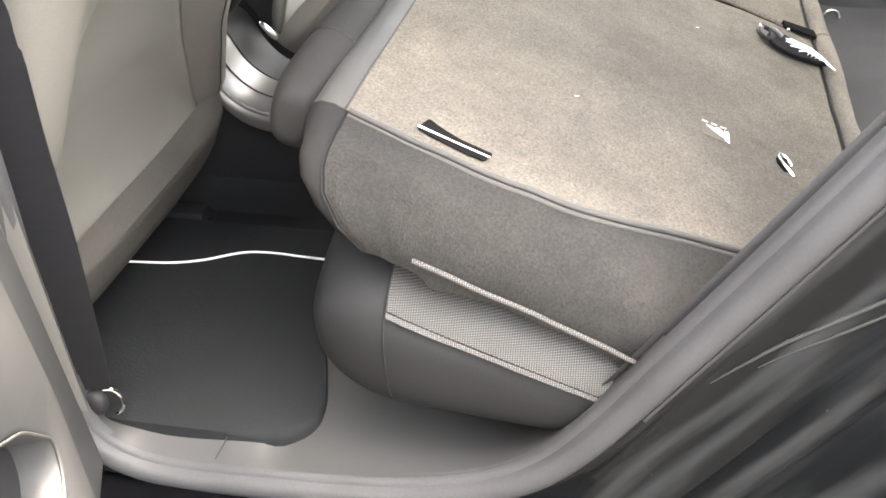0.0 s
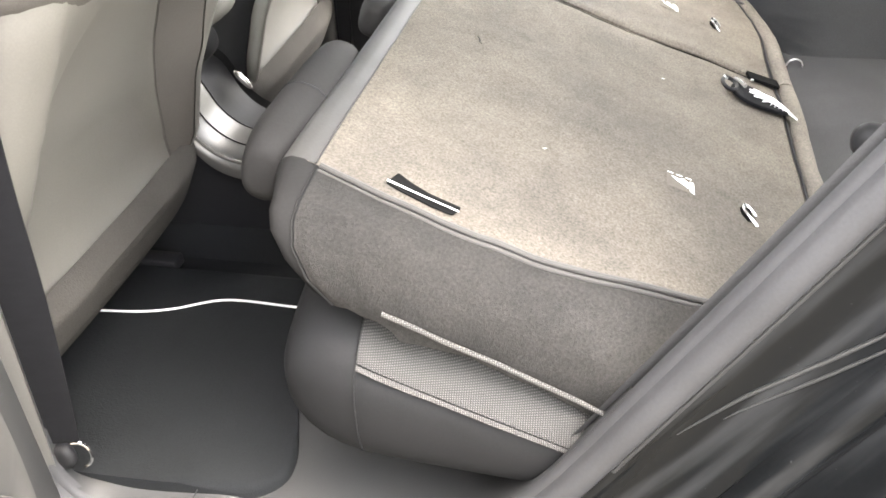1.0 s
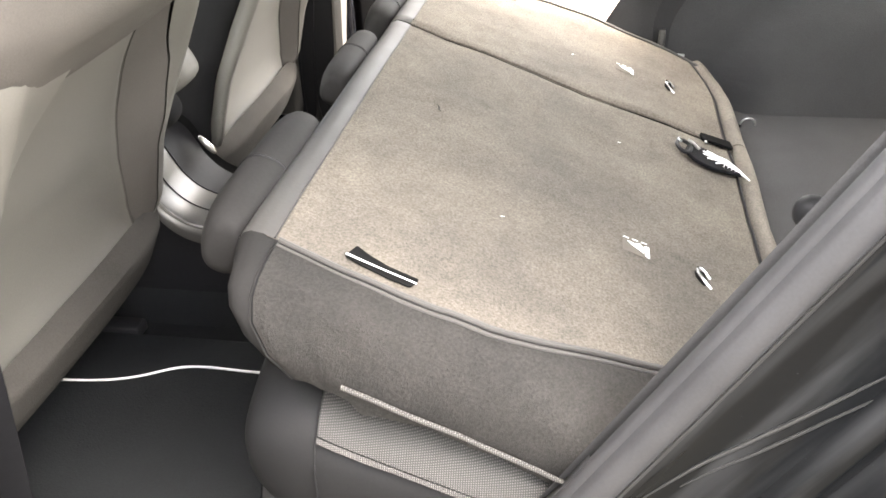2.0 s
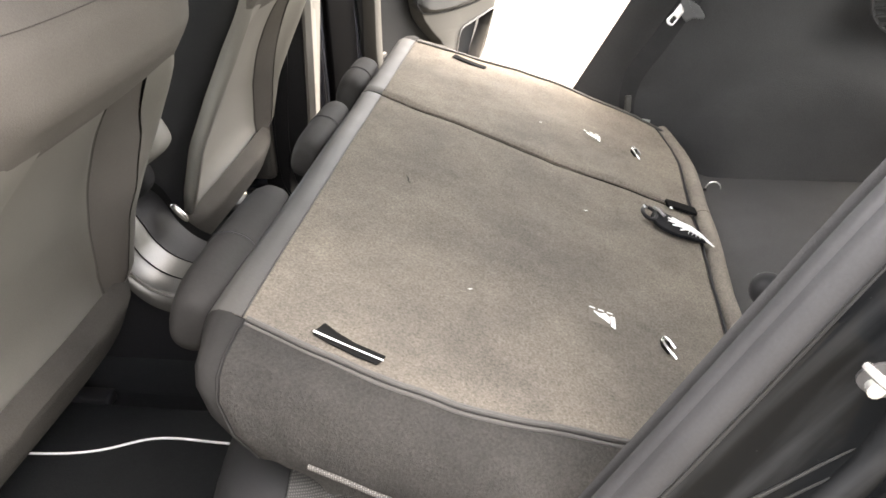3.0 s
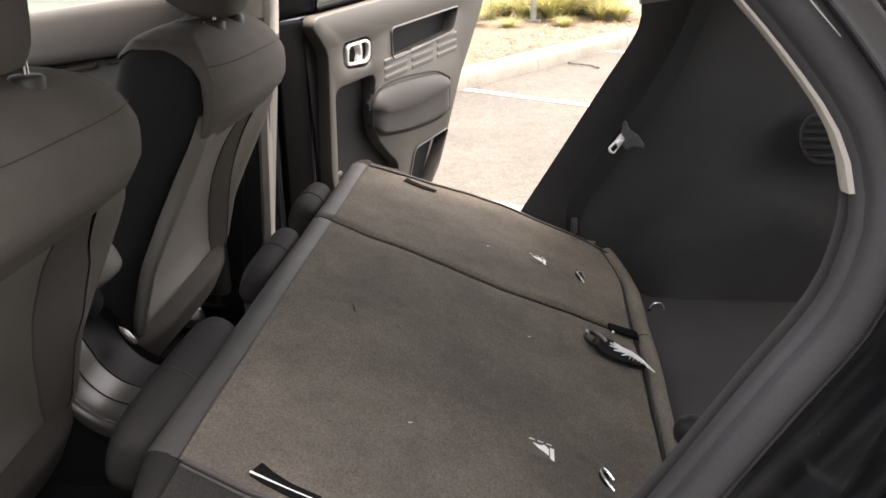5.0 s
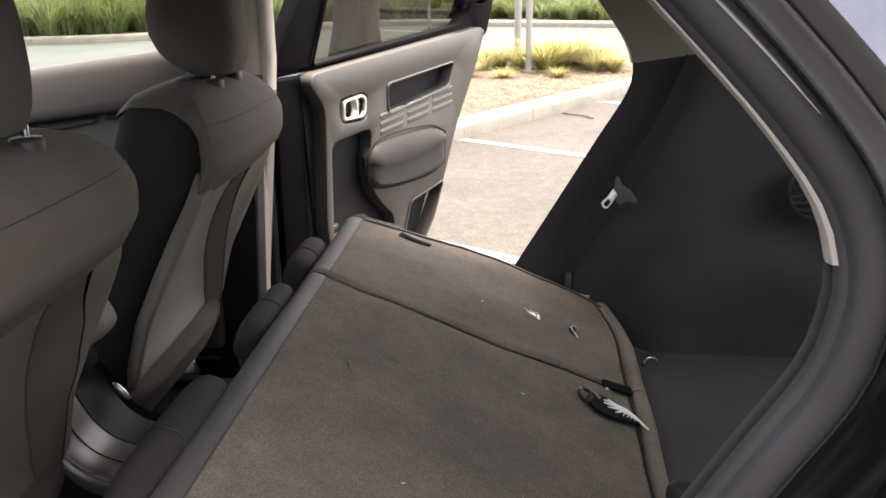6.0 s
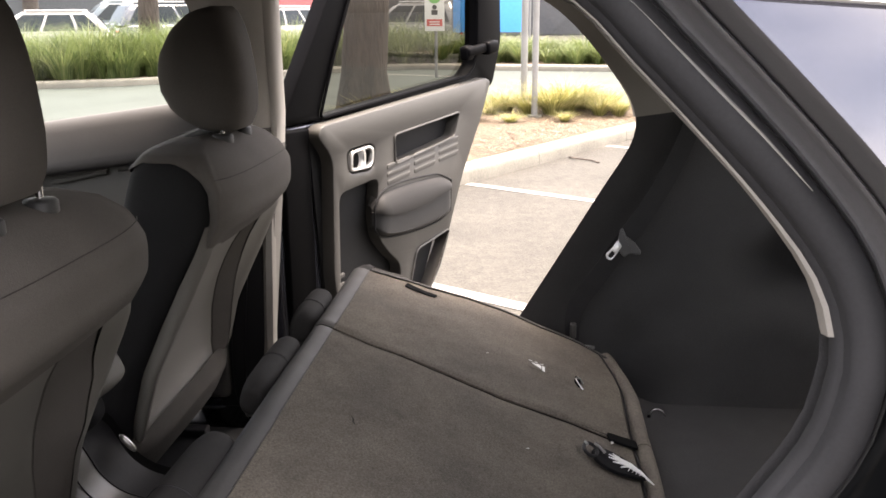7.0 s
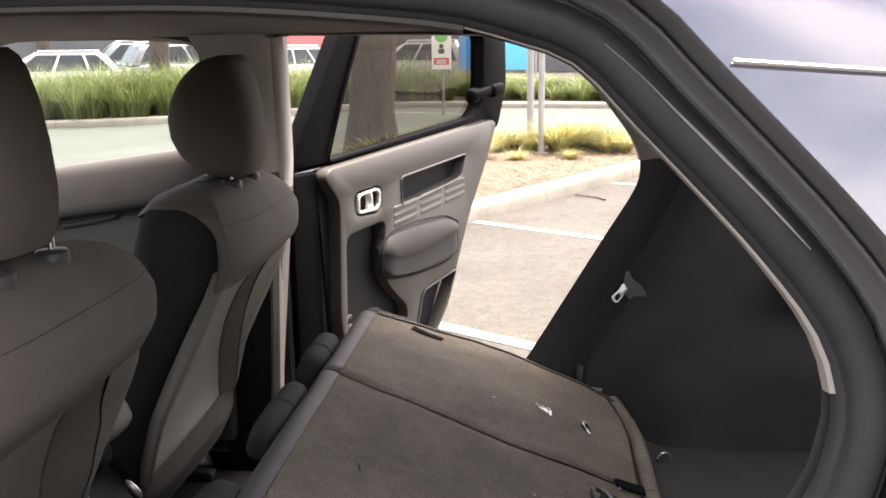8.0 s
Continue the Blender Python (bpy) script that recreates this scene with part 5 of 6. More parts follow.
    part("window_seal", tube([m @ Vector((p.x, p.y, .008)) for p in round_poly(glass_line, .02, 4)], .005, 6, closed=True), M_FRAME, fr)
    cat = part("window_catch", joined(box(-.12, .05, -.016, .016, -.012, .02, .01), box(-.125, -.075, -.028, .022, -.02, .016, .012), box(.0, .075, -.026, .02, -.01, .03, .012)), M_FRAME, fr, "black hinged window catch")
    cat.matrix_basis = m @ Matrix.Translation((1.01, 1.228, .03)) @ pose(0, 0, 0, 0, 0, 6)
    part("outer_handle", box(-.09, .09, -.02, .02, -.02, .02, .01), M_PAINT, shell).matrix_basis = m @ Matrix.Translation((.88, .98, -.095))
    return door


rear_door(1, (-.24, .80, 0), 63.2, plastic=M_DOOR)
# same trim as the far door, given a darker plastic for weaker light
rear_door(-1, (-.262, -.80, 0), 63.2, .57, M_SILL)

# ---- loose and fixed things in the cabin ----
floor_mat = tagged(part("floor_mat", prism(round_poly([(-0.603, -0.635), (-0.553, -0.693), (-0.367, -0.703), (-0.259, -0.701), (-0.122, -0.693), (-0.085, -0.659), (-0.086, -0.615), (-0.104, -0.561), (-0.125, -0.497), (-0.112, -0.223), (-0.583, -0.223)], .03, 4), .027, Matrix.Translation((0, 0, .272)), .013), M_MAT), "black pile floor mat in the footwell", "floor mat")
cord = tagged(part("cable", tube(spline([(-0.586, -0.370, 0.301), (-0.552, -0.372, 0.301), (-0.458, -0.364, 0.301), (-0.399, -0.348, 0.301), (-0.34, -0.318, 0.301), (-0.291, -0.310, 0.301), (-0.214, -0.313, 0.301), (-0.094, -0.316, 0.301)], 40), .002, 8), M_WHITE), "thin white cord lying across the floor", "cord")
belt = thing("front_seat_belt", "black front seat belt with its floor anchor", "seat belt")
part("webbing", ribbon(spline([(-.325, -.66, 1.12), (-.335, -.69, .9), (-.345, -.70, .75), (-.352, -.705, .6), (-.366, -.708, .46), (-.378, -.71, .36)], 30), (.056, .016, 0), .002), M_BELT, belt, "black woven webbing")
part("anchor", tube([(-.362 + .016 * math.cos(a), -.70 + .006 * math.cos(a), .33 + .024 * math.sin(a)) for a in [radians(-80 + 180 * k / 16) for k in range(17)]], .0026, 8), M_CHROME, belt, "bright anchor ring")
part("anchor_bolt", pillow((.018, .012, .02), (-.378, -.708, .335), power=2.4, nu=16, nv=10), M_BLACK, belt, "black anchor cover")
rbelt = thing("rear_seat_belt", "black rear seat belt with a silver tongue", "seat belt")
part("webbing", ribbon(spline([(.76, .66, 1.12), (.71, .655, .99), (.655, .648, .89), (.60, .64, .81), (.55, .64, .73), (.505, .645, .66), (.49, .65, .60), (.495, .655, .53)], 40), (.036, 0, -.026), .002), M_BELT_GREY, rbelt, "black woven webbing")
tongue_m = Matrix.Translation((.600, .628, .808)) @ look((.30, -1.4, 1.3), (.600, .628, .808)).to_3x3().to_4x4()
part("tongue_grip", prism(round_poly([(-.006, .040), (.000, .044), (.010, .024), (.030, .012), (.046, -.010), (.044, -.018), (.020, -.016), (.006, -.026), (-.004, -.014), (-.010, .006)], .005, 3), .012, tongue_m, .003), M_GRIP, rbelt, "grey belt tongue grip")
part("tongue", plate(round_poly([(-.010, .016), (.002, .000), (-.010, -.020), (-.022, -.036), (-.034, -.032), (-.037, -.020), (-.022, -.004)], .004, 3), [round_poly([(-.021, -.012), (-.014, -.018), (-.023, -.030), (-.030, -.024)], .002, 2)], .003, tongue_m @ Matrix.Translation((0, 0, .010))), M_ZINC, rbelt, "silver slotted tongue")
part("stalk", box(.485, .50, .635, .65, .565, .605, .004), M_PLASTIC, rbelt, "grey buckle stalk")
part("stalk_pin", tube([(.505, .62, .555), (.545, .62, .55)], .004, 6), M_STEEL, rbelt)
ring = thing("cargo_ring", "small chrome cargo ring on the boot floor", "cargo ring")
part("hoop", tube([(.682 + .0165 * math.cos(a), .472, .444 + .017 * math.sin(a)) for a in [math.pi * k / 16 for k in range(17)]], .002, 8), M_ZINC, ring)
part("foot", box(.660, .668, .469, .475, .438, .446, .002), M_BLACK, ring)
knob = thing("boot_knob", "black round knob on the boot lining", "knob")
part("head", pillow((.018, .016, .018), (.548, -.592, .80), power=2.2, nu=16, nv=12), M_BLACK, knob)
part("stem", tube([(.548, -.60, .79), (.556, -.72, .77)], .008, 10), M_BLACK, knob)
striker = thing("door_striker", "pale steel door striker on the jamb", "striker")
plate_ring = [(.604 + .03 * math.cos(2 * math.pi * k / 24), .834 + .017 * math.sin(2 * math.pi * k / 24)) for k in range(24)]
part("base_plate", prism(plate_ring, .004, Matrix(((1, 0, 0, 0), (0, 0, 1, -.786), (0, 1, 0, 0), (0, 0, 0, 1))), .0015), M_PLASTIC_DARK, striker, "oval dark steel base plate")
part("loop", tube(spline([(.580, -.786, .846), (.582, -.800, .848), (.592, -.809, .843), (.61, -.811, .834), (.622, -.802, .829), (.625, -.786, .828)], 20), .0042, 8), M_ZINC, striker, "bent steel latch loop")
for x, z in ((.588, .828), (.622, .845)):
    part("screw", tube([(x, -.786, z), (x, -.7935, z), (x, -.7945, z)], [.0075, .0072, .004], 12), M_ZINC, striker)

# ---- outside: a car park. a runs along the bay lines, b along the kerb ----
BAY = Matrix.Translation((-.12, 5.45, 0)) @ pose(0, 0, 0, 0, 0, -31.5)


def sheet(name, x0, x1, y0, y1, z, step, mat, label, kind="structure", m=Matrix()):
    nx, ny = max(2, int((x1 - x0) / step)), max(2, int((y1 - y0) / step))
    bm = grid_mesh([[m @ Vector((x0 + (x1 - x0) * i / nx, y0 + (y1 - y0) * j / ny, z)) for i in range(nx + 1)] for j in range(ny + 1)])
    return tagged(part(name, bm, mat, smooth=False), label, "", "", kind)


sheet("ground", -900, 900, -900, 900, 0, 100, M_ASPHALT, "worn pale asphalt of a car park")
road = sheet("road", -60, 60, 4.7, 13, .004, 4, M_ROAD, "grey asphalt lane between the planted islands", m=BAY @ pose(0, 0, 0))
tagged(sheet("road", -60, -2.86, -40, 4.65, .005, 4, M_ROAD, "grey asphalt lane beside the near island", m=BAY), "grey asphalt lane beside the near island", "", "", "structure")
for name, b0, in (("bay_line", -2.29), ("bay_line", .0), ("bay_line", 2.45)):
    tagged(part(name, prism([(-.02, b0 - .048), (5.2, b0 - .048), (5.2, b0 + .048), (-.02, b0 + .048)], .004, BAY @ Matrix.Translation((0, 0, .001))), M_LINE, smooth=False), "worn white painted bay line", "", "", "structure")
for a0, b0, a1, b1 in ((-5.5, 9.1, -2.5, 9.0), (-9.5, 9.0, -7.0, 9.4), (-1.5, 8.6, 6, 8.6)):
    d = Vector((a1 - a0, b1 - b0)).normalized()
    n = Vector((-d.y, d.x)) * .06
    tagged(part("road_line", prism([(a0 - n.x, b0 - n.y), (a1 - n.x, b1 - n.y), (a1 + n.x, b1 + n.y), (a0 + n.x, b0 + n.y)], .004, BAY @ Matrix.Translation((0, 0, .006))), M_LINE, smooth=False), "thin white painted lane line", "", "", "structure")


def kerb_run(line, name, label, piece=1.8):
    """Concrete kerb stones laid along a line, island on the left of its way."""
    base = tagged(new(name), label, "", "", "structure")
    p = spline(line, 400)
    run = sum((b - a).length for a, b in zip(p, p[1:]))
    count = max(1, int(run / piece))
    for c in range(count):
        i0, i1 = int(399 * c / count), int(399 * (c + 1) / count)
        rows = []
        for i in sorted({*range(i0, i1, max(1, (i1 - i0) // 6)), i1}):
            d = (p[min(i + 1, 399)] - p[max(i - 1, 0)]).normalized()
            n = Vector((-d.y, d.x, 0))
            q = p[i]
            if i == i0:
                q = q + d * .006
            rows.append([q + n * o + Vector((0, 0, z)) for o, z in ((0, -.02), (.005, .09), (.02, .125), (.05, .14), (.14, .145), (.15, .12), (.15, -.02))])
        part("kerb_stone", grid_mesh(rows, caps=True), M_KERB, base)
    return base


near_line = [BAY @ Vector(q) for q in ((0, -8, 0), (0, -4, 0), (0, 0, 0), (0, 2.5, 0), (0, 3.8, 0), (-.25, 4.4, 0), (-.9, 4.65, 0), (-1.9, 4.7, 0), (-2.5, 4.4, 0), (-2.75, 3.6, 0), (-2.8, 0, 0), (-2.8, -8, 0))]
kerb_run(near_line, "near_kerb", "pale concrete kerb of the near island")
far_line = [Vector(q) for q in ((-24, 7.0, 0), (-14, 11.4, 0), (-9.2, 13.85, 0), (-7.4, 14.75, 0), (-5.2, 16.8, 0), (-3.7, 18.7, 0), (-2.2, 19.35, 0), (-.3, 18.95, 0), (1.75, 18.6, 0), (8, 17.0, 0), (22, 12.5, 0))]
kerb_run(far_line, "far_kerb", "pale concrete kerb of the far verge", 2.4)
# soil in both islands
rows = []
for i in range(60):
    b = -8 + 12.6 * i / 59
    w = 2.6 if b < 3.8 else 2.6 - (b - 3.8) * 1.2
    rows.append([BAY @ Vector((-.1 - w * j / 14, b, .12 + .05 * math.sin(math.pi * j / 14) + .025 * noise.noise((b * 2, j * .6, 0)))) for j in range(15)])
tagged(part("mulch_bed", grid_mesh(rows), M_MULCH), "brown bark mulch bed on the near island", "", "", "structure")
verge = spline(far_line, 160)
rows = []
for i, p in enumerate(verge):
    d = (verge[min(i + 1, 159)] - verge[max(i - 1, 0)]).normalized()
    n = Vector((-d.y, d.x, 0))
    rows.append([p + n * (.12 + .6 * j) + Vector((0, 0, .12 + .03 * noise.noise((i * .3, j, 5)))) for j in range(9)])
tagged(part("verge_bed", grid_mesh(rows), M_MULCH), "mulched soil of the far verge", "", "", "structure")


def blades(roots, rng, height, width, lean, bend, spread=.1):
    """Strap-shaped leaves that rise from each root and arch over; (x, y, z, size, count) roots."""
    verts, faces = [], []
    for x, y, z, size, count in roots:
        for _ in range(count):
            az = rng.uniform(0, 2 * math.pi)
            out = Vector((math.cos(az), math.sin(az), 0))
            side = Vector((-out.y, out.x, 0)) * width * rng.uniform(.6, 1.3)
            h = height * size * rng.uniform(.55, 1.1)
            tilt, arch = lean * rng.uniform(0, 1) ** .7, bend * rng.uniform(.3, 1.2)
            base = Vector((x, y, z)) + out * rng.uniform(0, spread) * size
            k = len(verts)
            for s, w in ((0, .7), (.35, 1), (.7, .75), (1, .12)):
                c = base + out * h * (tilt * s + arch * s * s * s) + Vector((0, 0, h * (s - .45 * arch * s ** 3)))
                verts += [c - side * w, c + side * w]
            faces += [(k, k + 1, k + 3, k + 2), (k + 2, k + 3, k + 5, k + 4), (k + 4, k + 5, k + 7, k + 6)]
    me = bpy.data.meshes.new("blades")
    me.from_pydata([tuple(v) for v in verts], [], faces)
    return me


rng = random.Random(5)
roots = []
for i in range(0, 160):
    p, q = verge[i], verge[min(i + 1, 159)]
    d = (q - p).normalized() if i < 159 else (p - verge[i - 1]).normalized()
    n = Vector((-d.y, d.x, 0))
    if p.x < -17 or p.x > 9:
        continue
    for j in range(7):
        c = p + n * (.55 + .42 * j + rng.uniform(-.22, .22)) + d * rng.uniform(-.4, .4)
        low = 1 - .4 * min(1, max(0, (c.x + 2.2) / 1.2))
        if low > .9 or (j > 0 and rng.random() < .8):
            roots.append((c.x, c.y, .1, low * rng.uniform(.75, 1.15) * (.85 + .1 * j if j < 3 else 1.1), 150))
hedge = new("strap_leaf_hedge", blades(roots, rng, 1.1, .0058, .5, .75, .27))
hedge.data.materials.append(M_BLADE)
tagged(hedge, "dense green strap-leaf grasses along the far verge", "grass", "", "stuff")

# tussocks on the near island: place and size
TUSSOCKS = ((-.10, 9.0, .6), (.06, 9.25, .75), (.34, 8.85, .7), (.62, 8.9, .95), (.80, 9.2, 1.0), (1.02, 9.5, .85), (1.18, 8.95, .6), (1.40, 8.95, .55), (.46, 9.9, .7), (.9, 9.75, .8), (-.3, 8.3, .55), (.15, 8.1, .35),
            (-.9, 8.6, .8), (-1.1, 7.0, .9), (-2.4, 6.6, .95), (-1.6, 5.6, .9), (.75, 8.35, .3), (1.3, 9.45, .7))
tuft_mesh = [blades([(0, 0, 0, 1, 460)], random.Random(s), .55, .0045, .7, .85) for s in (1, 2, 3)]
for me in tuft_mesh:
    me.materials.append(M_DRY)
for k, (x, y, size) in enumerate(TUSSOCKS):
    tuft = new("grass_tussock", tuft_mesh[k % 3])
    tuft.matrix_basis = pose(x, y, .13, 0, 0, 40 * k) @ Matrix.Scale(size, 4)
    tagged(tuft, "yellow-green tussock of fine grass on mulch", "grass", "island tussocks")
# loose bark chips
verts, faces = [], []
for _ in range(7000):
    a, b = rng.uniform(-2.6, -.12), rng.uniform(-1, 4.5)
    c = BAY @ Vector((a, b, .155 + .02 * rng.random()))
    t, L, w = rng.uniform(0, 3.1), rng.uniform(.012, .045), rng.uniform(.002, .006)
    d, s = Vector((math.cos(t), math.sin(t), rng.uniform(-.3, .3))) * L, Vector((-math.sin(t), math.cos(t), rng.uniform(-.2, .2))) * w
    k = len(verts)
    verts += [c - d - s, c + d - s, c + d + s, c - d + s]
    faces.append((k, k + 1, k + 2, k + 3))
me = bpy.data.meshes.new("chips")
me.from_pydata([tuple(v) for v in verts], [], faces)
me.materials.append(M_CHIP)
tagged(new("bark_chips", me), "loose bark chips and dry leaves on the island", "mulch", "", "stuff")
tagged(part("twig", tube(spline([(.74, 6.75, .012), (.83, 6.62, .02), (.93, 6.60, .012), (1.0, 6.47, .012)], 14), .008, 6), M_BARK), "thin dry twig on the asphalt", "twig")

for x, y, h in ((.282, 9.44, 3.0), (.414, 8.65, 2.6)):
    pole = thing("sign_pole", "plain galvanised steel sign pole", "pole", "sign poles")
    part("shaft", tube([(x, y, .1), (x, y, h)], .042 if h > 2.8 else .036, 16), M_GALV, pole)
    part("footing", tube([(x, y, .08), (x, y, .19)], .09, 16), M_KERB, pole)
    part("cap", tube([(x, y, h), (x, y, h + .012)], .048, 16), M_GALV, pole)


def tree(x, y, girth, height, lean, seed, label):
    r = random.Random(seed)
    t = thing("tree", label, "tree", "car park trees")
    line = spline([(x, y, .05), (x + lean * .3, y, height * .3), (x + lean * .8, y + .1, height * .65), (x + lean, y, height)], 24)
    rows = []
    for i, p in enumerate(line):
        rad = girth * (1.35 - .35 * min(1, i / 3)) * (1 - .55 * i / 23)
        rows.append([p + Vector((math.cos(a), math.sin(a), 0)) * rad * (1 + .09 * noise.noise((math.cos(a) * 2, math.sin(a) * 2, i * .5 + seed))) for a in [2 * math.pi * k / 28 for k in range(28)]])
    trunk = part("trunk", grid_mesh(rows, loop=True, caps=True), M_BARK, t, "rough grey-brown trunk")
    tips = []
    for k in range(9):
        p = line[14 + k]
        a = k * 2.4 + seed
        e = p + Vector((math.cos(a) * r.uniform(1.2, 2.4), math.sin(a) * r.uniform(1.2, 2.4), r.uniform(.8, 2.0)))
        part("limb", tube(spline([p, p.lerp(e, .5) + Vector((0, 0, .15)), e], 8), [girth * .35 * (1 - .8 * i / 7) for i in range(8)], 8), M_BARK, trunk)
        tips += [e, p.lerp(e, .65)]
    verts, faces = [], []
    for c in tips:
        for _ in range(150):
            q = c + Vector((r.gauss(0, .55), r.gauss(0, .55), r.gauss(0, .4)))
            d, s = Vector((r.uniform(-1, 1), r.uniform(-1, 1), r.uniform(-.9, .3))).normalized() * .07, Vector((r.uniform(-1, 1), r.uniform(-1, 1), r.uniform(-1, 1))).normalized() * .022
            k = len(verts)
            verts += [q - d, q + s, q + d, q - s]
            faces.append((k, k + 1, k + 2, k + 3))
    me = bpy.data.meshes.new("crown")
    me.from_pydata([tuple(v) for v in verts], [], faces)
    me.materials.append(M_LEAF)
    crown = new("crown", me)
    crown.parent = t


tree(-1.45, 7.9, .27, 5.2, .3, 3, "gum tree with a leaning brown trunk on the island")
tree(-8.4, 18.2, .26, 5.6, .2, 8, "tree with a pale trunk among the strap-leaf grasses")
tree(-17.0, 28.0, .3, 6.0, .2, 11, "dark tree beyond the parked cars")
tree(-12.5, 34.0, .3, 6.0, -.2, 15, "dark tree beyond the parked cars")


def parked_car(name, label, at, turn, paint, length, height, bonnet, tail):
    """A parked car lofted from cross-sections along x, its nose at +x: bonnet and tail are the lengths ahead of and behind the glasshouse."""
    c = thing(name, label, "car", "parked cars")
    L, W = length / 2, .88
    belt_z = height * .62
    nose_z, tail_z = belt_z - .12, belt_z - .04
    stations = [(-L, .55, tail_z - .22, .80), (-L + .06, .36, tail_z - .06, .84), (-L + .25, .3, tail_z, .87), (-L + tail, .28, belt_z, .88), (0, .27, belt_z - .01, .88), (L - bonnet, .28, belt_z - .02, .88), (L - bonnet * .45, .29, nose_z, .87), (L - .18, .32, nose_z - .1, .83), (L - .04, .38, nose_z - .2, .76), (L, .48, nose_z - .32, .70)]
    rows = []
    for x, z0, z1, w in stations:
        rows.append([Vector((x, p.x, p.y)) for p in round_poly([(-w, z0), (w, z0), (w, (z0 + z1) / 2), (w - .03, z1 - .02), (0, z1 + .02), (-w + .03, z1 - .02), (-w, (z0 + z1) / 2)], .07, 3)])
    body = part("body", grid_mesh(rows, loop=True, caps=True), paint, c)
    x0, x1 = -L + tail * .35, L - bonnet
    lean_r, lean_f = min(.55, .25 + tail * .3), .72

    def ring(t, out=0.0):
        z = belt_z - .02 + (height - belt_z + .02) * t
        a, b, w = x0 + lean_r * t ** 1.2, x1 - lean_f * t, W - .06 - .22 * t ** 1.4
        return a - out, b + out, w + out, z

    rows = []
    for t in (0, .2, .4, .6, .8, .92, 1):
        a, b, w, z = ring(t)
        k = .06 if t > .9 else 0
        rows.append([Vector((p.x, p.y, z)) for p in round_poly([(a + k, -w + k), (b - k, -w + k), (b - k, w - k), (a + k, w - k)], .16, 4)])
    cabin = part("cabin", grid_mesh(rows, loop=True, caps=True), paint, c)
    for s in (-1, 1):
        for q0, q1 in ((.07, .27), (.30, .58), (.61, .93)):
            quad = []
            for t in (.1, .5, .86):
                a, b, w, z = ring(t, .008)
                lead = .05 * t
                quad.append([(a + (b - a) * (q0 + (lead if q0 < .1 else 0)), s * w, z), (a + (b - a) * (q1 - (lead if q1 > .9 else 0)), s * w, z)])
            part("window", thick(grid_mesh(quad), .004), M_GLASS_DARK, cabin)
        for x in (-L * .60, L * .62):
            w = part("wheel", tube([(x, s * (W - .2), .33), (x, s * (W - .01), .33), (x, s * (W + .01), .33)], [.33, .33, .30], 28), M_RUBBER, c)
            part("rim", tube([(x, s * (W + .008), .33), (x, s * (W + .02), .33)], [.22, .19], 20), M_STEEL, w)
        part("rear_lamp", box(-L - .005, -L + .07, s * (W - .15) - .07, s * (W - .15) + .07, tail_z - .28, tail_z - .12, .015), M_RED, body)
        part("headlamp", box(L - .16, L - .03, s * (W - .24) - .1, s * (W - .24) + .1, nose_z - .24, nose_z - .14, .02), M_STEEL, body)
        part("mirror", pillow((.05, .09, .06), (x1 - .25, s * (W + .05), belt_z + .06), power=2.5, nu=14, nv=10), paint, cabin)
        part("roof_rail", tube([(x0 + lean_r + .1, s * (W - .31), height + .03), (x1 - lean_f - .15, s * (W - .31), height + .03)], .018, 8), M_STEEL, cabin)
    for back in (True, False):
        quad = []
        for t in (.1, .5, .88):
            a, b, w, z = ring(t, .008)
            x = a if back else b
            quad.append([(x, -w + .14, z), (x, w - .14, z)])
        part("screen", thick(grid_mesh(quad), .004), M_GLASS_DARK, cabin)
    if tail < .3:
        sp = part("spare_wheel", tube([(-L - .02, 0, belt_z - .12), (-L - .2, 0, belt_z - .12)], .33, 28), M_RUBBER, c, "spare wheel on the tailgate")
        part("spare_rim", tube([(-L - .2, 0, belt_z - .12), (-L - .215, 0, belt_z - .12)], [.23, .2], 20), M_STEEL, sp)
    c.matrix_basis = pose(*at, 0, 0, turn)
    return c


M_GLASS_DARK = material("dark car window", (0.012, 0.016, 0.019), 0.12, vary=0.1, bump=0.0, spec=0.12)
P_WHITE = material("white car paint", (0.17, 0.17, 0.169), 0.2, vary=0.03, bump=0.0, coat=1.0)
P_SILVER = material("silver-grey car paint", (0.055, 0.075, 0.09), 0.35, metal=0.2, vary=0.08, bump=0.0, coat=0.3)
P_DARK = material("dark grey car paint", (0.03, 0.035, 0.045), 0.2, vary=0.1, bump=0.0, coat=1.0)
parked_car("sedan", "white sedan parked behind the grasses", (-13.1, 21.6, 0), 205, P_WHITE, 4.4, 1.42, 1.15, .8)
parked_car("off_roader", "silver-blue off-roader with a spare wheel on its tail", (-14.3, 28.6, 0), 215, P_SILVER, 4.3, 1.76, 1.1, .22)
parked_car("dark_car", "dark wagon parked beyond the tree", (-10.7, 25.8, 0), 40, P_DARK, 4.4, 1.66, 1.1, .4)
parked_car("white_van", "white wagon parked by the red building", (-7.3, 26.5, 0), 62, P_WHITE, 4.3, 1.5, 1.05, .5)
parked_car("white_wagon", "white wagon seen over the grasses", (-3.2, 26.0, 0), 150, P_WHITE, 4.4, 1.6, 1.1, .4)

M_REDWALL = material("faded red wall", (0.42, 0.13, 0.13), 0.8, vary=0.08, scale=.5, fine=10, bump=0.1)
M_BLUEWALL = material("bright blue panel", (0.05, 0.3, 0.72), 0.5, vary=0.06, scale=.5, fine=10, bump=0.05)
M_SHED = material("dark shed cladding", (0.07, 0.075, 0.08), 0.8, vary=0.15, scale=.4, fine=8, bump=0.2)
red = thing("red_building", "low building with a faded red wall", "building")
part("wall", box(-12.6, -7.2, 38, 44, 0, 4.5, .05), M_REDWALL, red)
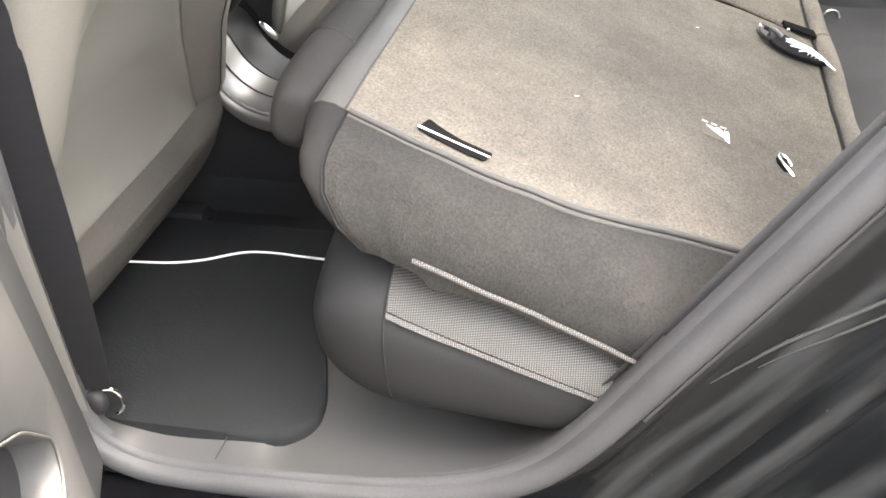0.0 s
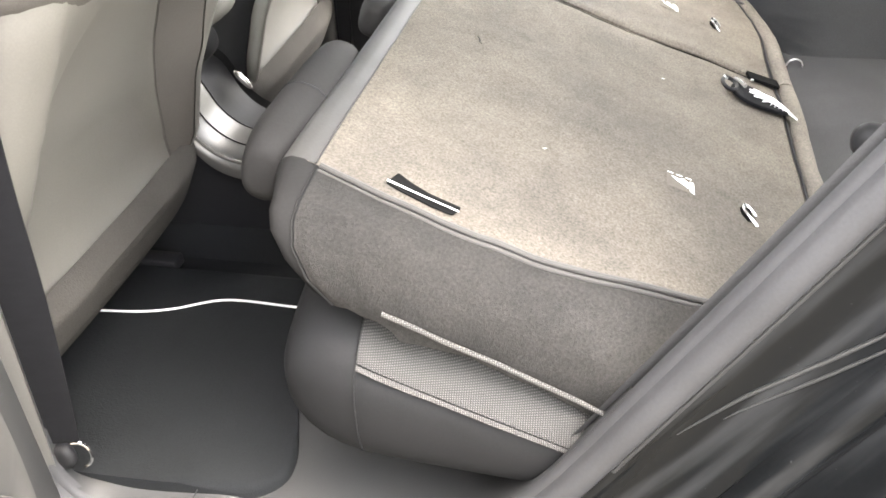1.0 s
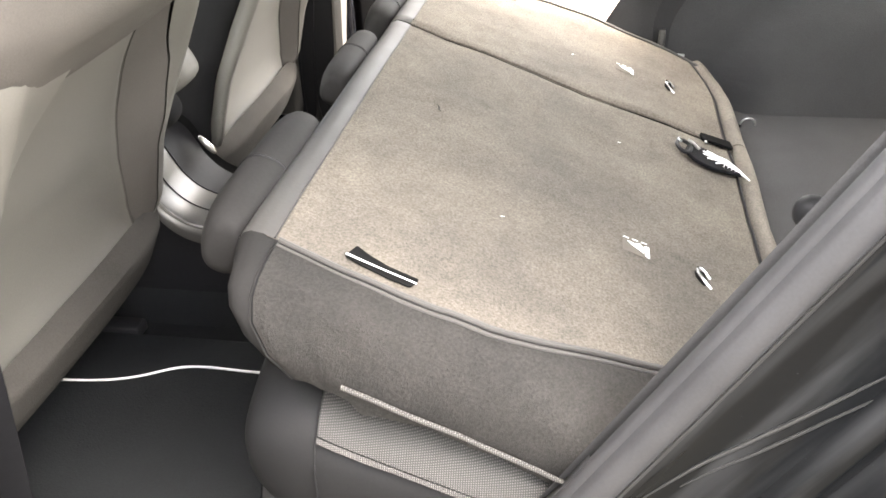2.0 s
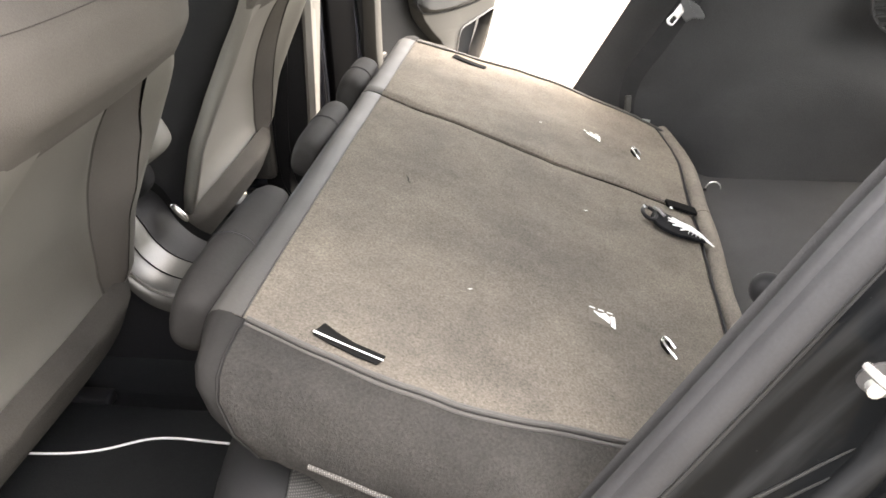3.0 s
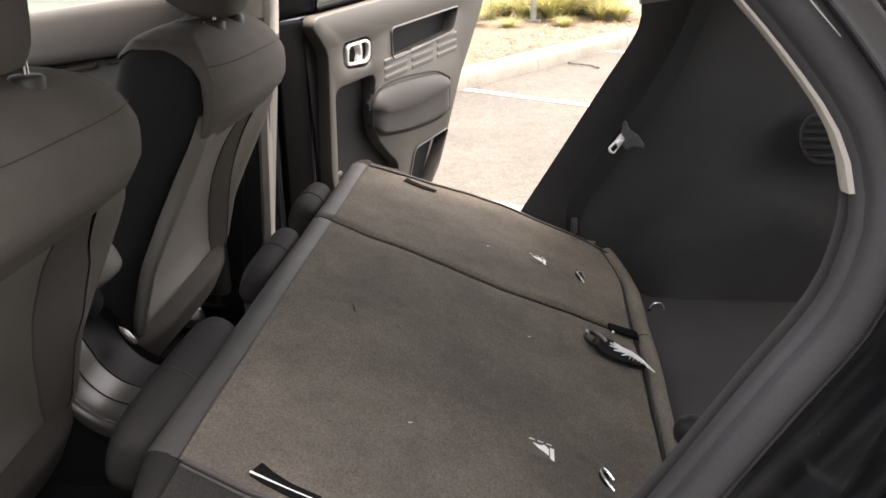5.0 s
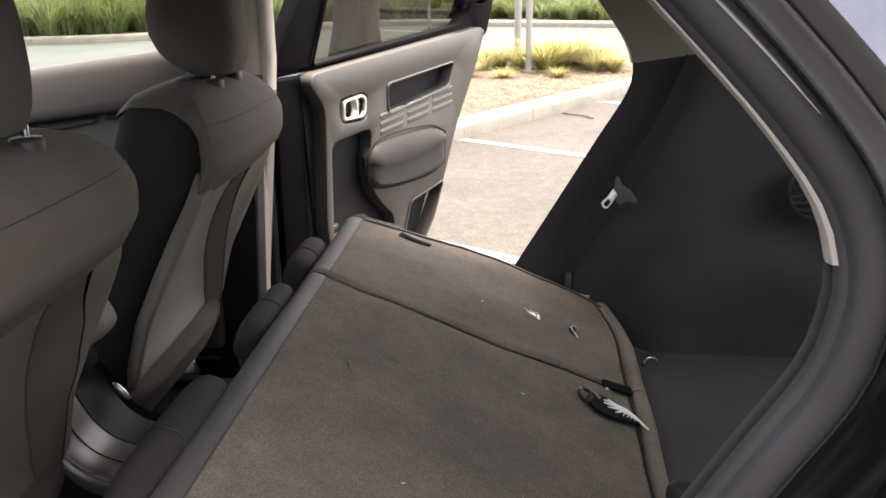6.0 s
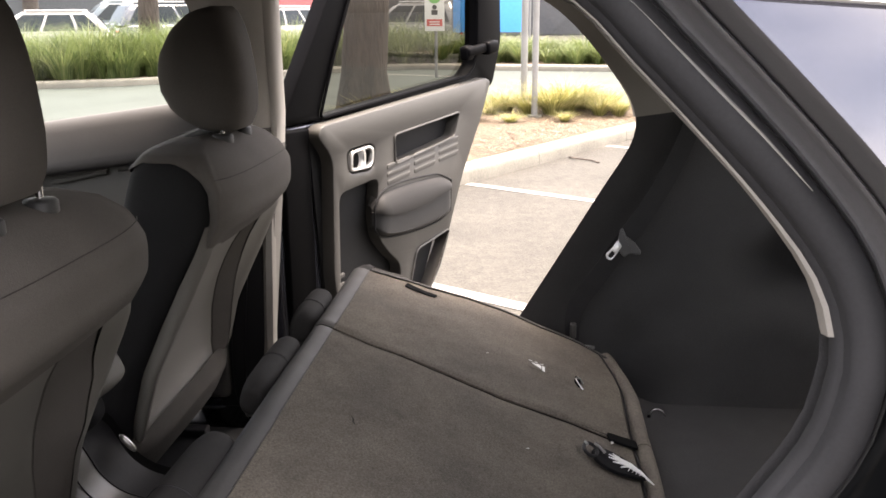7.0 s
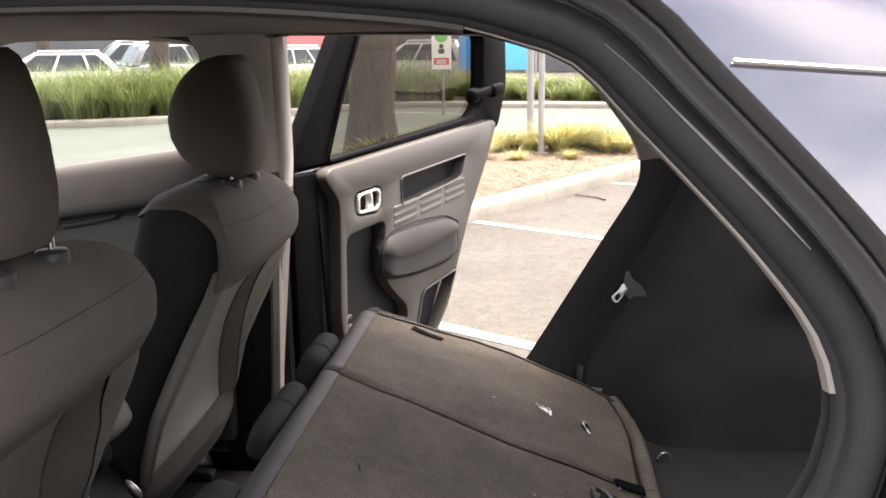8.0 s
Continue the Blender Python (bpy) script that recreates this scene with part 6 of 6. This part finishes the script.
part("roof", box(-13.0, -6.8, 37.6, 44.4, 4.5, 4.8, .05), M_SHED, red)
blue = thing("blue_hoarding", "bright blue panel fence", "fence")
for k in range(2):
    part("panel", box(-1.9 + 1.02 * k, -.9 + 1.02 * k, 24.0, 24.06, .75, 2.6, .01), M_BLUEWALL, blue)
    part("post", tube([(-1.91 + 1.02 * k, 24.03, 0), (-1.91 + 1.02 * k, 24.03, 2.6)], .03, 8), M_GALV, blue)
fence = thing("wire_fence", "galvanised chain-link fence behind the grasses", "fence")
for k in range(5):
    part("post", tube([(.3 + 1.5 * k, 22.4 - .4 * k, .1), (.3 + 1.5 * k, 22.4 - .4 * k, 1.7)], .025, 8), M_GALV, fence)
verts, faces = [], []
for k in range(130):
    for sgn in (-1, 1):
        x0 = .3 + 6 * k / 130
        p, q = Vector((x0, 22.4 - .267 * (x0 - .3), .2)), Vector((x0 + sgn * 1.5, 22.4 - .267 * (x0 + sgn * 1.5 - .3), 1.7))
        if not .2 < q.x < 6.4:
            continue
        j = len(verts)
        w = Vector((.004, 0, 0))
        verts += [p - w, p + w, q + w, q - w]
        faces.append((j, j + 1, j + 2, j + 3))
me = bpy.data.meshes.new("mesh_wire")
me.from_pydata([tuple(v) for v in verts], [], faces)
me.materials.append(M_PLASTIC_DARK)
wire = new("wire_mesh", me)
wire.parent = fence
wire["kind"] = "stuff"
board = thing("notice_board", "white notice board with green and red print", "sign")
bx, by = -1.5, 15.6
part("post", tube([(bx + .02, by + .04, .1), (bx + .02, by + .04, 1.7)], .03, 10), M_GALV, board)
face = part("face", box(bx - .19, bx + .19, by - .01, by + .015, .98, 1.75, .005), M_WHITE, board)
part("green_disc", tube([(bx, by - .011, 1.62), (bx, by - .014, 1.62)], .13, 24), M_GREEN, face)
part("symbol", joined(tube([(bx, by - .011, 1.42), (bx, by - .014, 1.42)], .045, 14), box(bx - .06, bx + .06, by - .014, by - .011, 1.28, 1.37, .001, 1)), M_PLASTIC_DARK, face)
part("red_bar", box(bx - .15, bx + .15, by - .014, by - .011, 1.07, 1.2, .001, 1), M_RED, face)
for k in range(2):
    part("print_bar", box(bx - .1, bx + .1, by - .017, by - .014, 1.095 + .045 * k, 1.115 + .045 * k, .001, 1), M_WHITE, face)
shed = thing("storage_shed", "long dark shed closing the car park", "building")
part("wall", box(-60, 40, 48, 54, 0, 5, .05), M_SHED, shed)
part("roof", box(-60.5, 40.5, 47.5, 54.5, 5, 5.3, .05), M_SHED, shed)

# added out of view: holds low sky light off the car's near side
wall = tagged(part("wall_behind", box(-16, 14, -3.9, -3.6, 0, 1.7, .02), M_SHED, smooth=False), "unseen dark wall added behind the viewer to block low sky", "", "", "structure")
